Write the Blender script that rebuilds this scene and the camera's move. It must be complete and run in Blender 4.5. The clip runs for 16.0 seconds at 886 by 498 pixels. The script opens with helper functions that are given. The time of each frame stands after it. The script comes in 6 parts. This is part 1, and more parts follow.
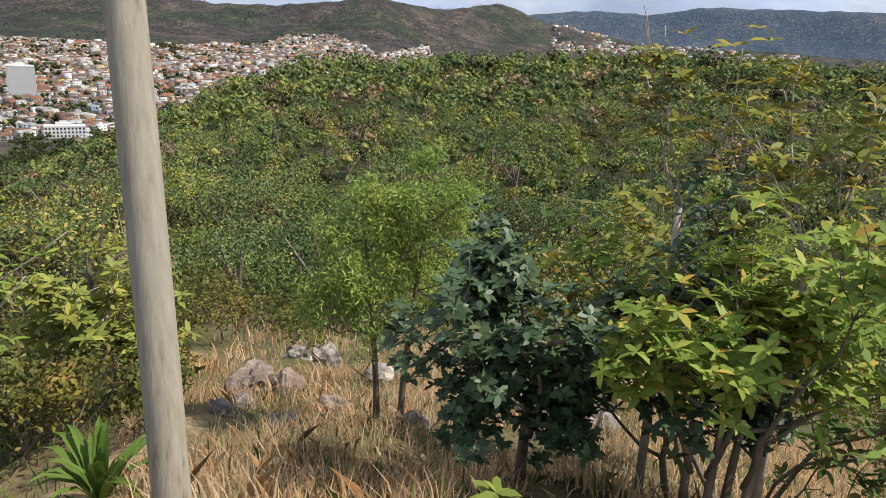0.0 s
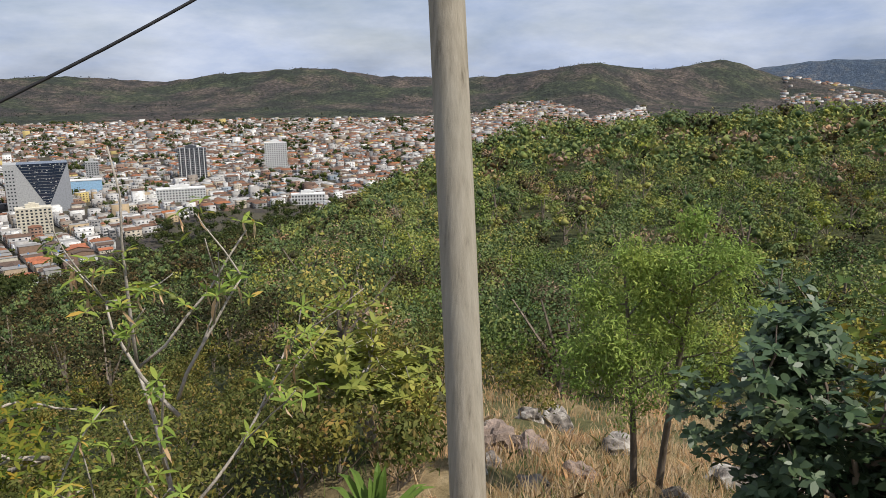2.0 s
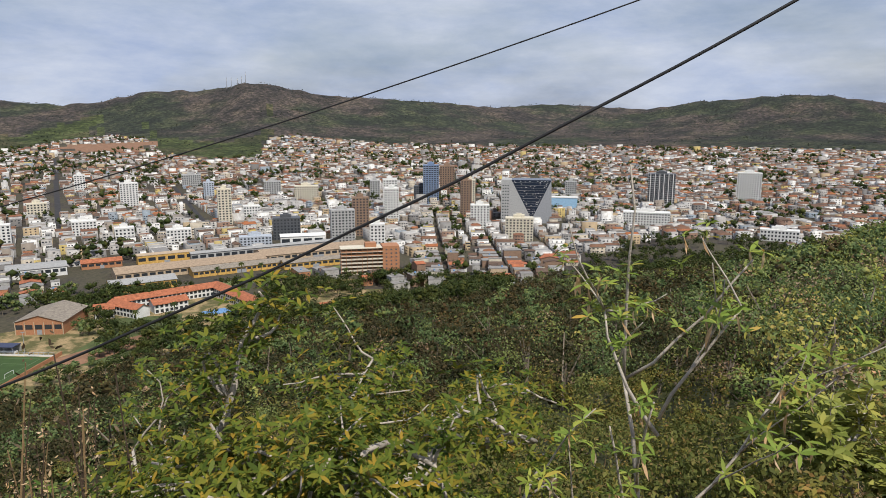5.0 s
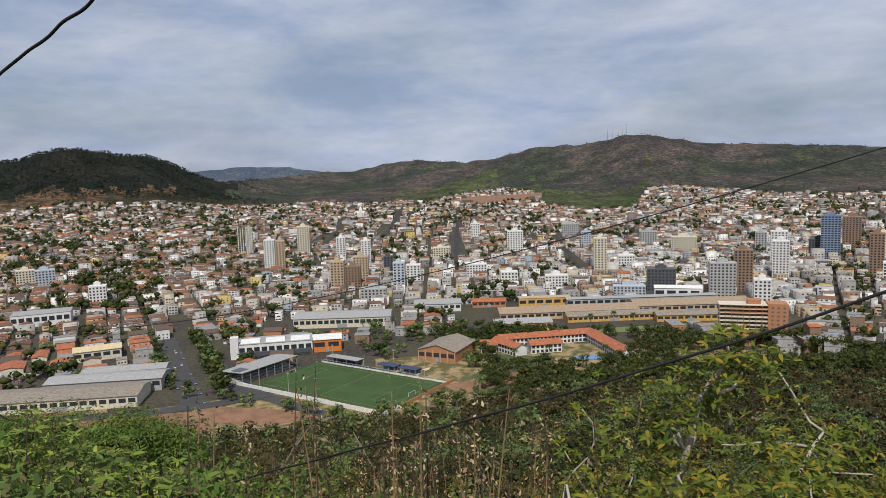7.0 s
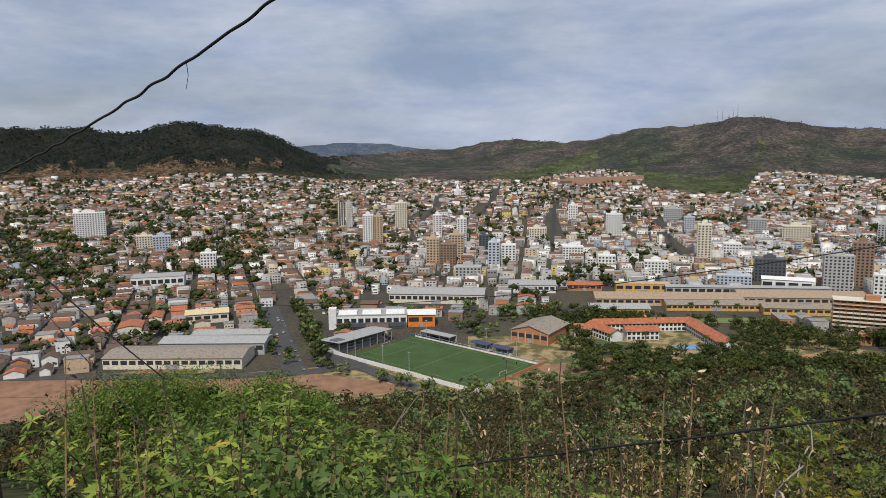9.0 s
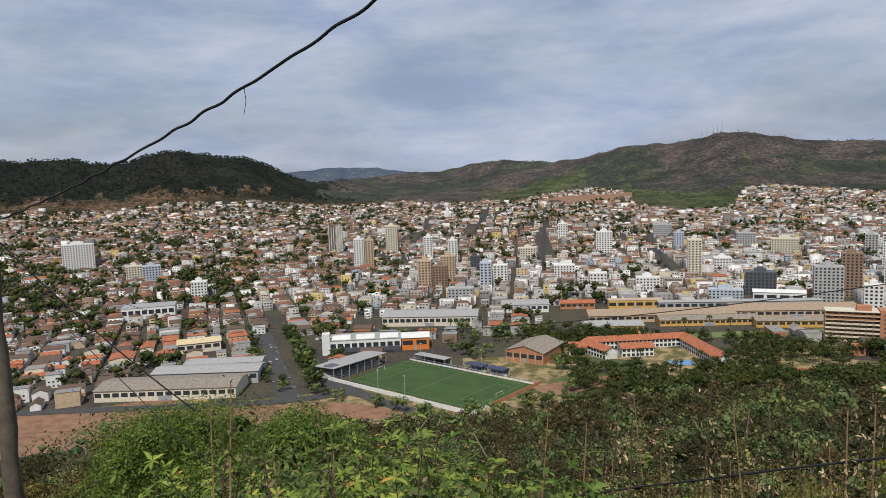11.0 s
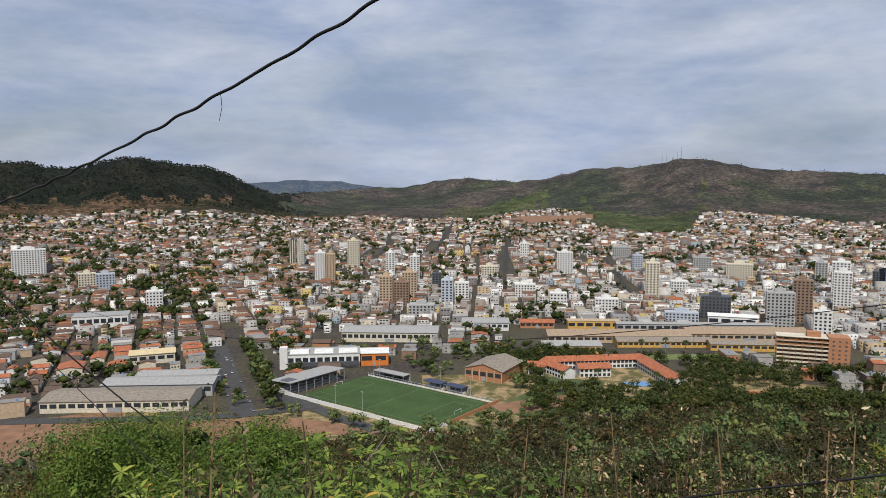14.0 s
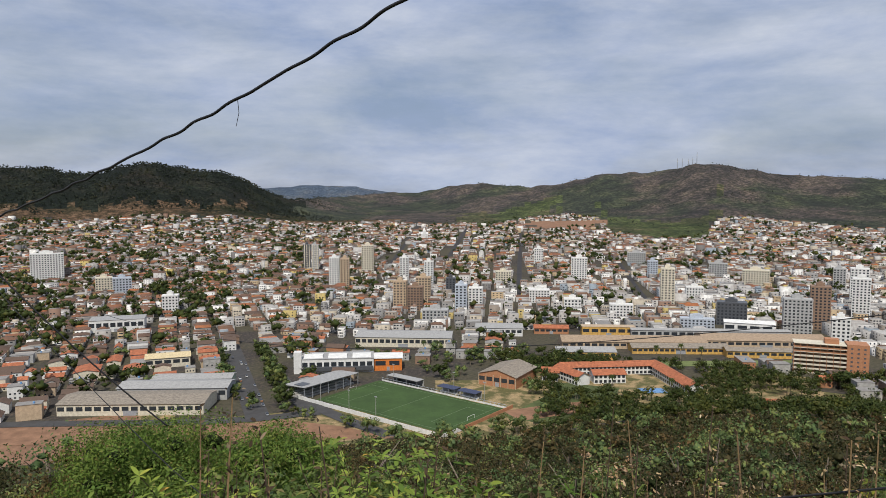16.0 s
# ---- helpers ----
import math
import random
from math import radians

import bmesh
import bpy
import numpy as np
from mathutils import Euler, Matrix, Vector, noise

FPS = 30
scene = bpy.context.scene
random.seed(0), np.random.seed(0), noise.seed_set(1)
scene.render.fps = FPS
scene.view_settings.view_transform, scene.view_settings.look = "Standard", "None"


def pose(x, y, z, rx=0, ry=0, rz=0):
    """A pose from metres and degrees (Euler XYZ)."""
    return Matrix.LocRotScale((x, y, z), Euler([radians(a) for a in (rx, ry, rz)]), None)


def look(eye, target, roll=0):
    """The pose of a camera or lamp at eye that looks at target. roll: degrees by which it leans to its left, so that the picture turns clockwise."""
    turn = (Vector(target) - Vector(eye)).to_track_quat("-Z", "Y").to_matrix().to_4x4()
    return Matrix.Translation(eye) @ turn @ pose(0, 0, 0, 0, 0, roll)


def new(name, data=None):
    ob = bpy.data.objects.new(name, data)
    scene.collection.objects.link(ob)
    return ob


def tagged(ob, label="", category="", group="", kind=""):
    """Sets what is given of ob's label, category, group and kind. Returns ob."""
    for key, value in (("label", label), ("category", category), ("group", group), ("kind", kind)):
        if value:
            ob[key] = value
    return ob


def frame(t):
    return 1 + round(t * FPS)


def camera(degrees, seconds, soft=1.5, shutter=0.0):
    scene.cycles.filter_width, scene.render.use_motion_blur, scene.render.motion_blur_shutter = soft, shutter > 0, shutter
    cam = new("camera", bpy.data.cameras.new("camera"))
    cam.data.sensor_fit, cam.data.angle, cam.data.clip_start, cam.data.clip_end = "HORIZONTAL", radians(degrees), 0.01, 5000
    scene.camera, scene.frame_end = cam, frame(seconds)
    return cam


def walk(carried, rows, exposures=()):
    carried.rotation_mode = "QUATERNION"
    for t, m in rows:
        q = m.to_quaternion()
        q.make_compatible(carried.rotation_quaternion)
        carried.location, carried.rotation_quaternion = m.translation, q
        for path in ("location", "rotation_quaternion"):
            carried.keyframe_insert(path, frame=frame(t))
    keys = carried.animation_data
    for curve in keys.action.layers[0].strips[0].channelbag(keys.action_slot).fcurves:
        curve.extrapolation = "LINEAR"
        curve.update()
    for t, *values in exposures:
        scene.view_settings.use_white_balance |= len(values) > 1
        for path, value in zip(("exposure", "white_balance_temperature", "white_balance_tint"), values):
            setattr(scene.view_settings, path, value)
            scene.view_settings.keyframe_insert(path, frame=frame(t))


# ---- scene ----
# the camera and its walk
EXPO = ((0.0, 0.2), (0.5, 0.12), (1.0, -0.08), (1.5, -0.1), (2.0, -0.06), (2.5, -0.04), (3.5, -0.03), (6.0, -0.31), (7.0, -0.36), (8.0, -0.36), (16.0, -0.31))
cam = camera(64.1, 16.0, 0.8)
walk(cam, [
    (0, pose(0.000, 0.000, 1.600, 72.42, -3.44, -88.08)),
    (0.5, pose(-0.010, 0.130, 1.610, 74.04, -3.11, -96.19)),
    (1, pose(-0.080, 0.260, 1.620, 76.98, -2.92, -96.22)),
    (1.5, pose(-0.090, 0.380, 1.620, 77.21, -2.67, -86.48)),
    (2, pose(-0.100, 0.480, 1.590, 76.95, 0.09, -71.41)),
    (2.5, pose(-0.150, 0.540, 1.580, 76.81, 1.35, -60.20)),
    (3, pose(-0.190, 0.600, 1.570, 76.09, 1.03, -49.47)),
    (3.5, pose(-0.250, 0.640, 1.570, 75.44, 0.38, -40.14)),
    (3.7, pose(-0.260, 0.650, 1.570, 75.53, -0.08, -38.08)),
    (5.8, pose(-0.240, 0.880, 1.540, 82.51, -1.25, -30.18)),
    (6, pose(-0.300, 0.900, 1.540, 82.66, -0.64, -25.20)),
    (6.5, pose(-0.560, 0.930, 1.550, 83.02, 0.72, -14.11)),
    (7, pose(-0.870, 0.940, 1.570, 83.48, 1.73, -5.15)),
    (7.5, pose(-1.120, 0.980, 1.600, 83.71, 2.11, -0.52)),
    (8, pose(-1.410, 1.000, 1.630, 83.89, 2.47, 5.57)),
    (8.5, pose(-1.750, 1.050, 1.650, 83.23, 1.58, 5.36)),
    (9, pose(-2.050, 1.110, 1.660, 81.94, 0.54, 2.71)),
    (11.5, pose(-3.290, 1.250, 1.650, 84.31, 2.07, 1.82)),
    (12, pose(-3.310, 1.250, 1.640, 84.78, 2.02, 1.91)),
    (12.5, pose(-3.330, 1.250, 1.620, 84.93, 1.62, 1.01)),
    (13, pose(-3.340, 1.260, 1.620, 84.97, 1.10, -0.17)),
    (13.5, pose(-3.350, 1.270, 1.620, 84.97, 0.58, -0.85)),
    (14, pose(-3.360, 1.280, 1.620, 84.98, 0.05, -1.13)),
    (14.5, pose(-3.380, 1.290, 1.620, 85.10, -0.15, -0.88)),
    (15, pose(-3.380, 1.290, 1.620, 85.31, -0.17, -0.60)),
    (15.5, pose(-3.380, 1.290, 1.620, 85.38, -0.08, -0.28)),
    (16, pose(-3.380, 1.290, 1.620, 85.40, -0.00, 0.00)),
], exposures=EXPO)
# ---- world, sun ----
SUN_AZ, SUN_EL = 188.0, 54.0
world = bpy.data.worlds.new("world")
scene.world = world
world.use_nodes = True
wt = world.node_tree
wt.nodes.clear()


sky = wt.nodes.new("ShaderNodeTexSky")
sky.sky_type, sky.sun_disc = "NISHITA", False
sky.sun_elevation, sky.sun_rotation = radians(SUN_EL), radians(SUN_AZ)
sky.air_density, sky.dust_density, sky.ozone_density = 1.0, 2.0, 2.0
tc = wt.nodes.new("ShaderNodeTexCoord")
mp = wt.nodes.new("ShaderNodeMapping")
mp.inputs["Scale"].default_value = (1.0, 1.0, 3.4)
mp.inputs["Rotation"].default_value = (0.0, 0.0, 0.5)
wt.links.new(tc.outputs["Generated"], mp.inputs["Vector"])
cl = wt.nodes.new("ShaderNodeTexNoise")
cl.inputs["Scale"].default_value, cl.inputs["Detail"].default_value = 2.6, 12.0
cl.inputs["Roughness"].default_value, cl.inputs["Distortion"].default_value = 0.6, 0.1
wt.links.new(mp.outputs["Vector"], cl.inputs["Vector"])
cover = wt.nodes.new("ShaderNodeValToRGB")
cover.color_ramp.elements[0].position, cover.color_ramp.elements[1].position = 0.30, 0.60
cover.color_ramp.elements[0].color, cover.color_ramp.elements[1].color = (0.45, 0.45, 0.45, 1), (1, 1, 1, 1)
wt.links.new(cl.outputs["Fac"], cover.inputs["Fac"])
shade = wt.nodes.new("ShaderNodeTexNoise")
shade.inputs["Scale"].default_value, shade.inputs["Detail"].default_value = 4.2, 12.0
shade.inputs["Distortion"].default_value = 0.15
shade.inputs["Roughness"].default_value = 0.62
wt.links.new(mp.outputs["Vector"], shade.inputs["Vector"])
tone = wt.nodes.new("ShaderNodeValToRGB")
tone.color_ramp.elements[0].position, tone.color_ramp.elements[1].position = 0.32, 0.72
tone.color_ramp.elements[0].color, tone.color_ramp.elements[1].color = (4.7, 5.9, 8.7, 1), (9.1, 9.7, 11.0, 1)
wt.links.new(shade.outputs["Fac"], tone.inputs["Fac"])
mixc = wt.nodes.new("ShaderNodeMix")
mixc.data_type = "RGBA"
wt.links.new(cover.outputs["Color"], mixc.inputs["Factor"])
wt.links.new(sky.outputs["Color"], mixc.inputs["A"])
wt.links.new(tone.outputs["Color"], mixc.inputs["B"])
bg = wt.nodes.new("ShaderNodeBackground")
bg.inputs["Strength"].default_value = 0.085
wout = wt.nodes.new("ShaderNodeOutputWorld")
wt.links.new(mixc.outputs["Result"], bg.inputs["Color"])
wt.links.new(bg.outputs["Background"], wout.inputs["Surface"])

sun_data = bpy.data.lights.new("sun", "SUN")
sun_data.energy, sun_data.angle, sun_data.color = 5.0, radians(0.6), (1.0, 0.95, 0.86)
sun = new("sun", sun_data)
sa, se = radians(SUN_AZ), radians(SUN_EL)
sun.matrix_world = look((math.sin(sa) * math.cos(se) * 100, math.cos(sa) * math.cos(se) * 100, math.sin(se) * 100), (0, 0, 0))


# ---- materials ----
class Nodes:
    """A small builder of node materials."""

    def __init__(self, name, rough=0.8, metal=0.0, spec=0.3):
        self.mat = bpy.data.materials.new(name)
        self.mat.use_nodes = True
        self.t = self.mat.node_tree
        self.b = self.t.nodes["Principled BSDF"]
        self.b.inputs["Roughness"].default_value = rough
        self.b.inputs["Metallic"].default_value = metal
        self.b.inputs["Specular IOR Level"].default_value = spec

    def add(self, kind):
        return self.t.nodes.new(kind)

    def link(self, a, b):
        self.t.links.new(a, b)

    def coords(self, which="Object"):
        return self.add("ShaderNodeTexCoord").outputs[which]

    def noise(self, scale, detail=5.0, rough=0.6, vec=None, stretch=None):
        n = self.add("ShaderNodeTexNoise")
        n.inputs["Scale"].default_value, n.inputs["Detail"].default_value = scale, detail
        n.inputs["Roughness"].default_value = rough
        v = vec if vec is not None else self.coords()
        if stretch:
            m = self.add("ShaderNodeMapping")
            m.inputs["Scale"].default_value = stretch
            self.link(v, m.inputs["Vector"])
            v = m.outputs["Vector"]
        self.link(v, n.inputs["Vector"])
        return n.outputs["Fac"]

    def ramp(self, fac, stops, constant=False):
        r = self.add("ShaderNodeValToRGB")
        cr = r.color_ramp
        if constant:
            cr.interpolation = "CONSTANT"
        while len(cr.elements) < len(stops):
            cr.elements.new(0.5)
        for e, (p, c) in zip(cr.elements, stops):
            e.position, e.color = p, (*c, 1)
        self.link(fac, r.inputs["Fac"])
        return r.outputs["Color"]

    def mix(self, fac, a, b, blend="MIX"):
        m = self.add("ShaderNodeMix")
        m.data_type, m.blend_type = "RGBA", blend
        for sock, v in ((m.inputs["Factor"], fac), (m.inputs["A"], a), (m.inputs["B"], b)):
            if isinstance(v, (int, float)):
                sock.default_value = v
            elif isinstance(v, tuple):
                sock.default_value = (*v, 1)
            else:
                self.link(v, sock)
        return m.outputs["Result"]

    def island(self):
        return self.add("ShaderNodeNewGeometry").outputs["Random Per Island"]

    def color(self, c):
        if isinstance(c, tuple):
            self.b.inputs["Base Color"].default_value = (*c, 1)
        else:
            self.link(c, self.b.inputs["Base Color"])
        return self

    def bump(self, height, strength=0.4, distance=0.05):
        n = self.add("ShaderNodeBump")
        n.inputs["Strength"].default_value, n.inputs["Distance"].default_value = strength, distance
        self.link(height, n.inputs["Height"])
        self.link(n.outputs["Normal"], self.b.inputs["Normal"])
        return self


def g(v):
    return (v, v, v)


def plain(name, color, rough=0.7, spread=0.25, scale=0.6, metal=0.0, spec=0.3, bump=0.15):
    """A painted or bare surface with stains at two sizes."""
    n = Nodes(name, rough, metal, spec)
    f1, f2 = n.noise(scale, 7, 0.65), n.noise(scale * 9, 5)
    lo = tuple(c * (1 - spread) for c in color)
    hi = tuple(min(1.0, c * (1 + spread * 0.5)) for c in color)
    c1 = n.ramp(f1, [(0.32, lo), (0.62, hi)])
    n.color(n.mix(n.ramp(f2, [(0.35, g(0.22)), (0.6, g(0))]), c1, tuple(c * 0.55 for c in color)))
    n.bump(f2, bump, 0.05)
    return n.mat


def leaf_material(name, stops, patch, rough=0.55, tree_scale=0.16, trans=0.14, tight=0.62, spec=0.08):
    """Foliage: a hue for each leaf, shifted from tree to tree by a broad noise."""
    middle = [sum(c[k] for _, c in stops[:3]) / len(stops[:3]) for k in range(3)]
    stops = [(x, tuple((m + (v - m) * tight) * k for m, v, k in zip(middle, c, (1.04, 0.99, 1.1)))) for x, c in stops]
    n = Nodes(name, rough, spec=spec)
    base = n.ramp(n.island(), stops)
    broad = n.noise(tree_scale, 2.0, vec=n.add("ShaderNodeNewGeometry").outputs["Position"])
    tint = n.ramp(broad, [(0.36, patch[0]), (0.5, patch[1]), (0.64, patch[2])])
    n.color(n.mix(1.0, base, tint, "MULTIPLY"))
    n.b.inputs["Transmission Weight"].default_value = 0.0
    tr = n.add("ShaderNodeBsdfTranslucent")
    n.link(n.mix(1.0, base, tint, "MULTIPLY"), tr.inputs["Color"])
    ms = n.add("ShaderNodeMixShader")
    ms.inputs["Fac"].default_value = trans
    n.link(n.b.outputs["BSDF"], ms.inputs[1])
    n.link(tr.outputs["BSDF"], ms.inputs[2])
    n.link(ms.outputs["Shader"], n.t.nodes["Material Output"].inputs["Surface"])
    return n.mat


WARM = ((0.75, 0.8, 0.7), (1.0, 1.0, 1.0), (1.35, 1.15, 0.9))
M_FOREST = leaf_material("forest_leaves", [(0, (0.09, 0.125, 0.038)), (0.45, (0.20, 0.24, 0.065)), (0.8, (0.36, 0.36, 0.11)), (1, (0.42, 0.31, 0.15))], ((0.5, 0.66, 0.6), (0.9, 1.0, 0.9), (1.35, 1.15, 0.85)), tree_scale=0.22, tight=0.34)
PATCH = ((0.5, 0.62, 0.58), (0.95, 1.0, 0.95), (1.5, 1.28, 0.95))
M_LIME = leaf_material("lime_leaves", [(0, (0.11, 0.155, 0.03)), (0.5, (0.19, 0.25, 0.05)), (1, (0.27, 0.30, 0.075))], PATCH, tree_scale=0.22, tight=0.34)
M_DEEP = leaf_material("deep_green_leaves", [(0, (0.058, 0.098, 0.036)), (0.6, (0.11, 0.16, 0.056)), (1, (0.19, 0.22, 0.08))], PATCH, tree_scale=0.22, tight=0.34)
M_DRYLEAF = leaf_material("dry_brown_leaves", [(0, (0.15, 0.122, 0.0675)), (0.6, (0.285, 0.228, 0.135)), (1, (0.45, 0.285, 0.203))], PATCH, tree_scale=0.22, tight=0.34)
M_OLIVE = leaf_material("olive_slope_leaves", [(0, (0.022, 0.028, 0.012)), (0.5, (0.048, 0.050, 0.020)), (0.85, (0.082, 0.070, 0.030)), (1, (0.12, 0.085, 0.045))], ((0.6, 0.72, 0.6), (1.0, 0.95, 0.9), (1.7, 1.3, 1.1)), tree_scale=0.11)
M_DARKTREE = leaf_material("dark_tree_leaves", [(0, (0.022, 0.038, 0.011)), (0.6, (0.042, 0.062, 0.016)), (1, (0.08, 0.092, 0.026))], WARM, tree_scale=0.08)
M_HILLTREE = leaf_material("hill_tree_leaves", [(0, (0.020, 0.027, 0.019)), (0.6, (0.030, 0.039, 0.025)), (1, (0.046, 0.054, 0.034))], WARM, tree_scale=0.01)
# dark lumps inside crowns, coloured as the deep shade between their leaves
M_CORE = plain("crown_shade", (0.03, 0.04, 0.016), 0.95, 0.5, 1.2, spec=0.05)
M_BARK = Nodes("bark", 0.9)
M_BARK.color(M_BARK.ramp(M_BARK.noise(9, 6, stretch=(1, 1, 0.25)), [(0.3, (0.10, 0.075, 0.055)), (0.7, (0.24, 0.20, 0.155))])).bump(M_BARK.noise(30, 5), 0.5, 0.02)
M_BARK = M_BARK.mat


def soil_material():
    n = Nodes("hillside_soil", 0.95, spec=0.1)
    fine, broad = n.noise(3.0, 8, 0.7), n.noise(0.12, 4)
    a = n.ramp(fine, [(0.3, (0.17, 0.12, 0.066)), (0.52, (0.36, 0.26, 0.14)), (0.72, (0.52, 0.40, 0.24))])
    b = n.ramp(fine, [(0.3, (0.045, 0.05, 0.02)), (0.7, (0.12, 0.12, 0.05))])
    n.color(n.mix(n.ramp(broad, [(0.40, g(0.1)), (0.56, g(0.92))]), a, b))
    n.bump(n.noise(14, 8, 0.7), 0.8, 0.06)
    return n.mat


def valley_material():
    n = Nodes("town_ground", 0.93, spec=0.15)
    fine, broad = n.noise(0.35, 8, 0.65), n.noise(0.02, 5)
    a = n.ramp(fine, [(0.3, (0.028, 0.026, 0.024)), (0.55, (0.06, 0.052, 0.046)), (0.78, (0.19, 0.135, 0.095))])
    b = n.ramp(fine, [(0.35, (0.045, 0.045, 0.03)), (0.7, (0.105, 0.088, 0.06))])
    n.color(n.mix(n.ramp(broad, [(0.42, g(0)), (0.56, g(1))]), a, b))
    return n.mat


def scrub_material(name="hill_scrub", green=((0.050, 0.058, 0.050), (0.085, 0.097, 0.068), (0.145, 0.16, 0.09)), brown=((0.072, 0.064, 0.068), (0.145, 0.115, 0.106), (0.25, 0.19, 0.155)), share=(0.44, 0.54)):
    """Hill scrub: green and burnt brown patches with darker thickets and pale scars."""
    n = Nodes(name, 0.95, spec=0.1)
    broad, mid, fine = n.noise(0.0028, 6, 0.6), n.noise(0.010, 9, 0.7), n.noise(0.07, 9, 0.8)
    a = n.ramp(mid, [(0.38, green[0]), (0.5, green[1]), (0.62, green[2])])
    b = n.ramp(mid, [(0.38, brown[0]), (0.5, brown[1]), (0.62, brown[2])])
    c = n.mix(n.ramp(broad, [(share[0], g(0)), (share[1], g(0.95))]), a, b)
    c = n.mix(n.ramp(fine, [(0.42, g(0)), (0.54, g(0.8))]), c, tuple(v * 0.6 for v in green[0]))
    n.color(n.mix(n.ramp(n.noise(0.018, 8, 0.7), [(0.66, g(0)), (0.72, g(0.6))]), c, (0.26, 0.17, 0.12)))
    n.bump(fine, 1.0, 14.0)
    return n.mat


def wall_paint_material():
    """Painted render: one colour a house, weathered."""
    n = Nodes("house_paint", 0.8, spec=0.2)
    base = n.ramp(n.island(), [(0.0, (0.52, 0.51, 0.50)), (0.20, (0.76, 0.75, 0.73)), (0.33, (0.40, 0.385, 0.37)), (0.46, (0.50, 0.44, 0.35)), (0.54, (0.26, 0.22, 0.185)), (0.62, (0.24, 0.24, 0.24)),
                               (0.70, (0.44, 0.33, 0.2)), (0.75, (0.24, 0.14, 0.10)), (0.81, (0.80, 0.79, 0.76)), (0.89, (0.15, 0.15, 0.155)), (0.94, (0.26, 0.32, 0.38)), (0.965, (0.52, 0.40, 0.14))], True)
    dirt = n.noise(0.25, 6, 0.7)
    n.color(n.mix(n.ramp(dirt, [(0.36, g(0.06)), (0.70, g(0.6))]), base, (0.16, 0.135, 0.11)))
    return n.mat


def tile_material(name="clay_tile"):
    """Clay roof tiles: rows of barrels, sooty and sun-bleached patches."""
    n = Nodes(name, 0.85, spec=0.15)
    base = n.ramp(n.island(), [(0.0, (0.34, 0.125, 0.06)), (0.15, (0.22, 0.11, 0.07)), (0.4, (0.155, 0.095, 0.07)), (0.65, (0.115, 0.085, 0.07)), (0.85, (0.24, 0.12, 0.07)), (0.95, (0.42, 0.15, 0.06))])
    w = n.add("ShaderNodeTexWave")
    w.inputs["Scale"].default_value, w.inputs["Distortion"].default_value = 1.3, 0.6
    n.link(n.coords(), w.inputs["Vector"])
    soot = n.noise(0.4, 7, 0.7)
    c = n.mix(n.ramp(soot, [(0.4, g(0)), (0.7, g(0.6))]), base, (0.09, 0.065, 0.05))
    n.color(n.mix(n.ramp(w.outputs["Fac"], [(0.2, g(0.25)), (0.6, g(0))]), c, (0.08, 0.05, 0.035)))
    n.bump(w.outputs["Fac"], 0.4, 0.08)
    return n.mat


def sheet_material(name, stops, wave=0.8):
    """Sheet or slab roofs: fibre cement, zinc and bare concrete."""
    n = Nodes(name, 0.7, spec=0.3)
    base = n.ramp(n.island(), stops)
    w = n.add("ShaderNodeTexWave")
    w.inputs["Scale"].default_value, w.inputs["Distortion"].default_value = wave, 0.2
    n.link(n.coords(), w.inputs["Vector"])
    d = n.noise(0.22, 7, 0.7)
    c = n.mix(n.ramp(d, [(0.42, g(0)), (0.68, g(0.55))]), base, (0.12, 0.10, 0.085))
    n.color(n.mix(n.ramp(w.outputs["Fac"], [(0.1, g(0.18)), (0.5, g(0))]), c, (0.1, 0.09, 0.08)))
    n.bump(w.outputs["Fac"], 0.25, 0.05)
    return n.mat


M_LITTER = plain("leaf_litter", (0.052, 0.056, 0.026), 0.95, 0.55, 0.5, spec=0.05, bump=0.8)
M_SOIL, M_VALLEY, M_SCRUB = soil_material(), valley_material(), scrub_material()
# wooded hill, its dark colour also carrying the cloud shadow over it
M_FORESTHILL = scrub_material("shadowed_forest_hill", ((0.014, 0.019, 0.015), (0.024, 0.031, 0.022), (0.044, 0.052, 0.034)), ((0.018, 0.020, 0.017), (0.034, 0.034, 0.028), (0.07, 0.055, 0.042)), (0.5, 0.62))
M_MEADOW = scrub_material("green_meadow", ((0.06, 0.075, 0.04), (0.12, 0.15, 0.06), (0.20, 0.23, 0.095)), ((0.075, 0.075, 0.05), (0.15, 0.145, 0.08), (0.28, 0.20, 0.13)), (0.46, 0.56))
M_CUTS = scrub_material("earth_cuts", ((0.03, 0.036, 0.02), (0.06, 0.062, 0.032), (0.16, 0.10, 0.06)), ((0.10, 0.075, 0.05), (0.26, 0.155, 0.095), (0.40, 0.26, 0.17)), (0.40, 0.50))
# farthest hills: the blue of distant haze is put into their colour
M_DISTANCE = scrub_material("haze_blue_hills", ((0.085, 0.115, 0.165), (0.105, 0.14, 0.19), (0.14, 0.165, 0.19)), ((0.10, 0.13, 0.18), (0.125, 0.155, 0.20), (0.22, 0.215, 0.21)), (0.46, 0.56))
M_PAINT, M_TILE = wall_paint_material(), tile_material()
M_SLAB = sheet_material("slab_roof", [(0.0, (0.30, 0.29, 0.275)), (0.3, (0.42, 0.41, 0.39)), (0.55, (0.22, 0.21, 0.2)), (0.75, (0.5, 0.48, 0.45)), (0.9, (0.27, 0.23, 0.19))])
M_WINDOW = Nodes("window_glass", 0.15, spec=0.6).color((0.03, 0.035, 0.042)).mat
M_ASPHALT = plain("asphalt", (0.062, 0.06, 0.06), 0.9, 0.25, 0.15)
# asphalt darkened for the cars, trees and shade along the climbing streets
M_STREET = plain("shaded_asphalt", (0.04, 0.038, 0.04), 0.9, 0.3, 0.15)
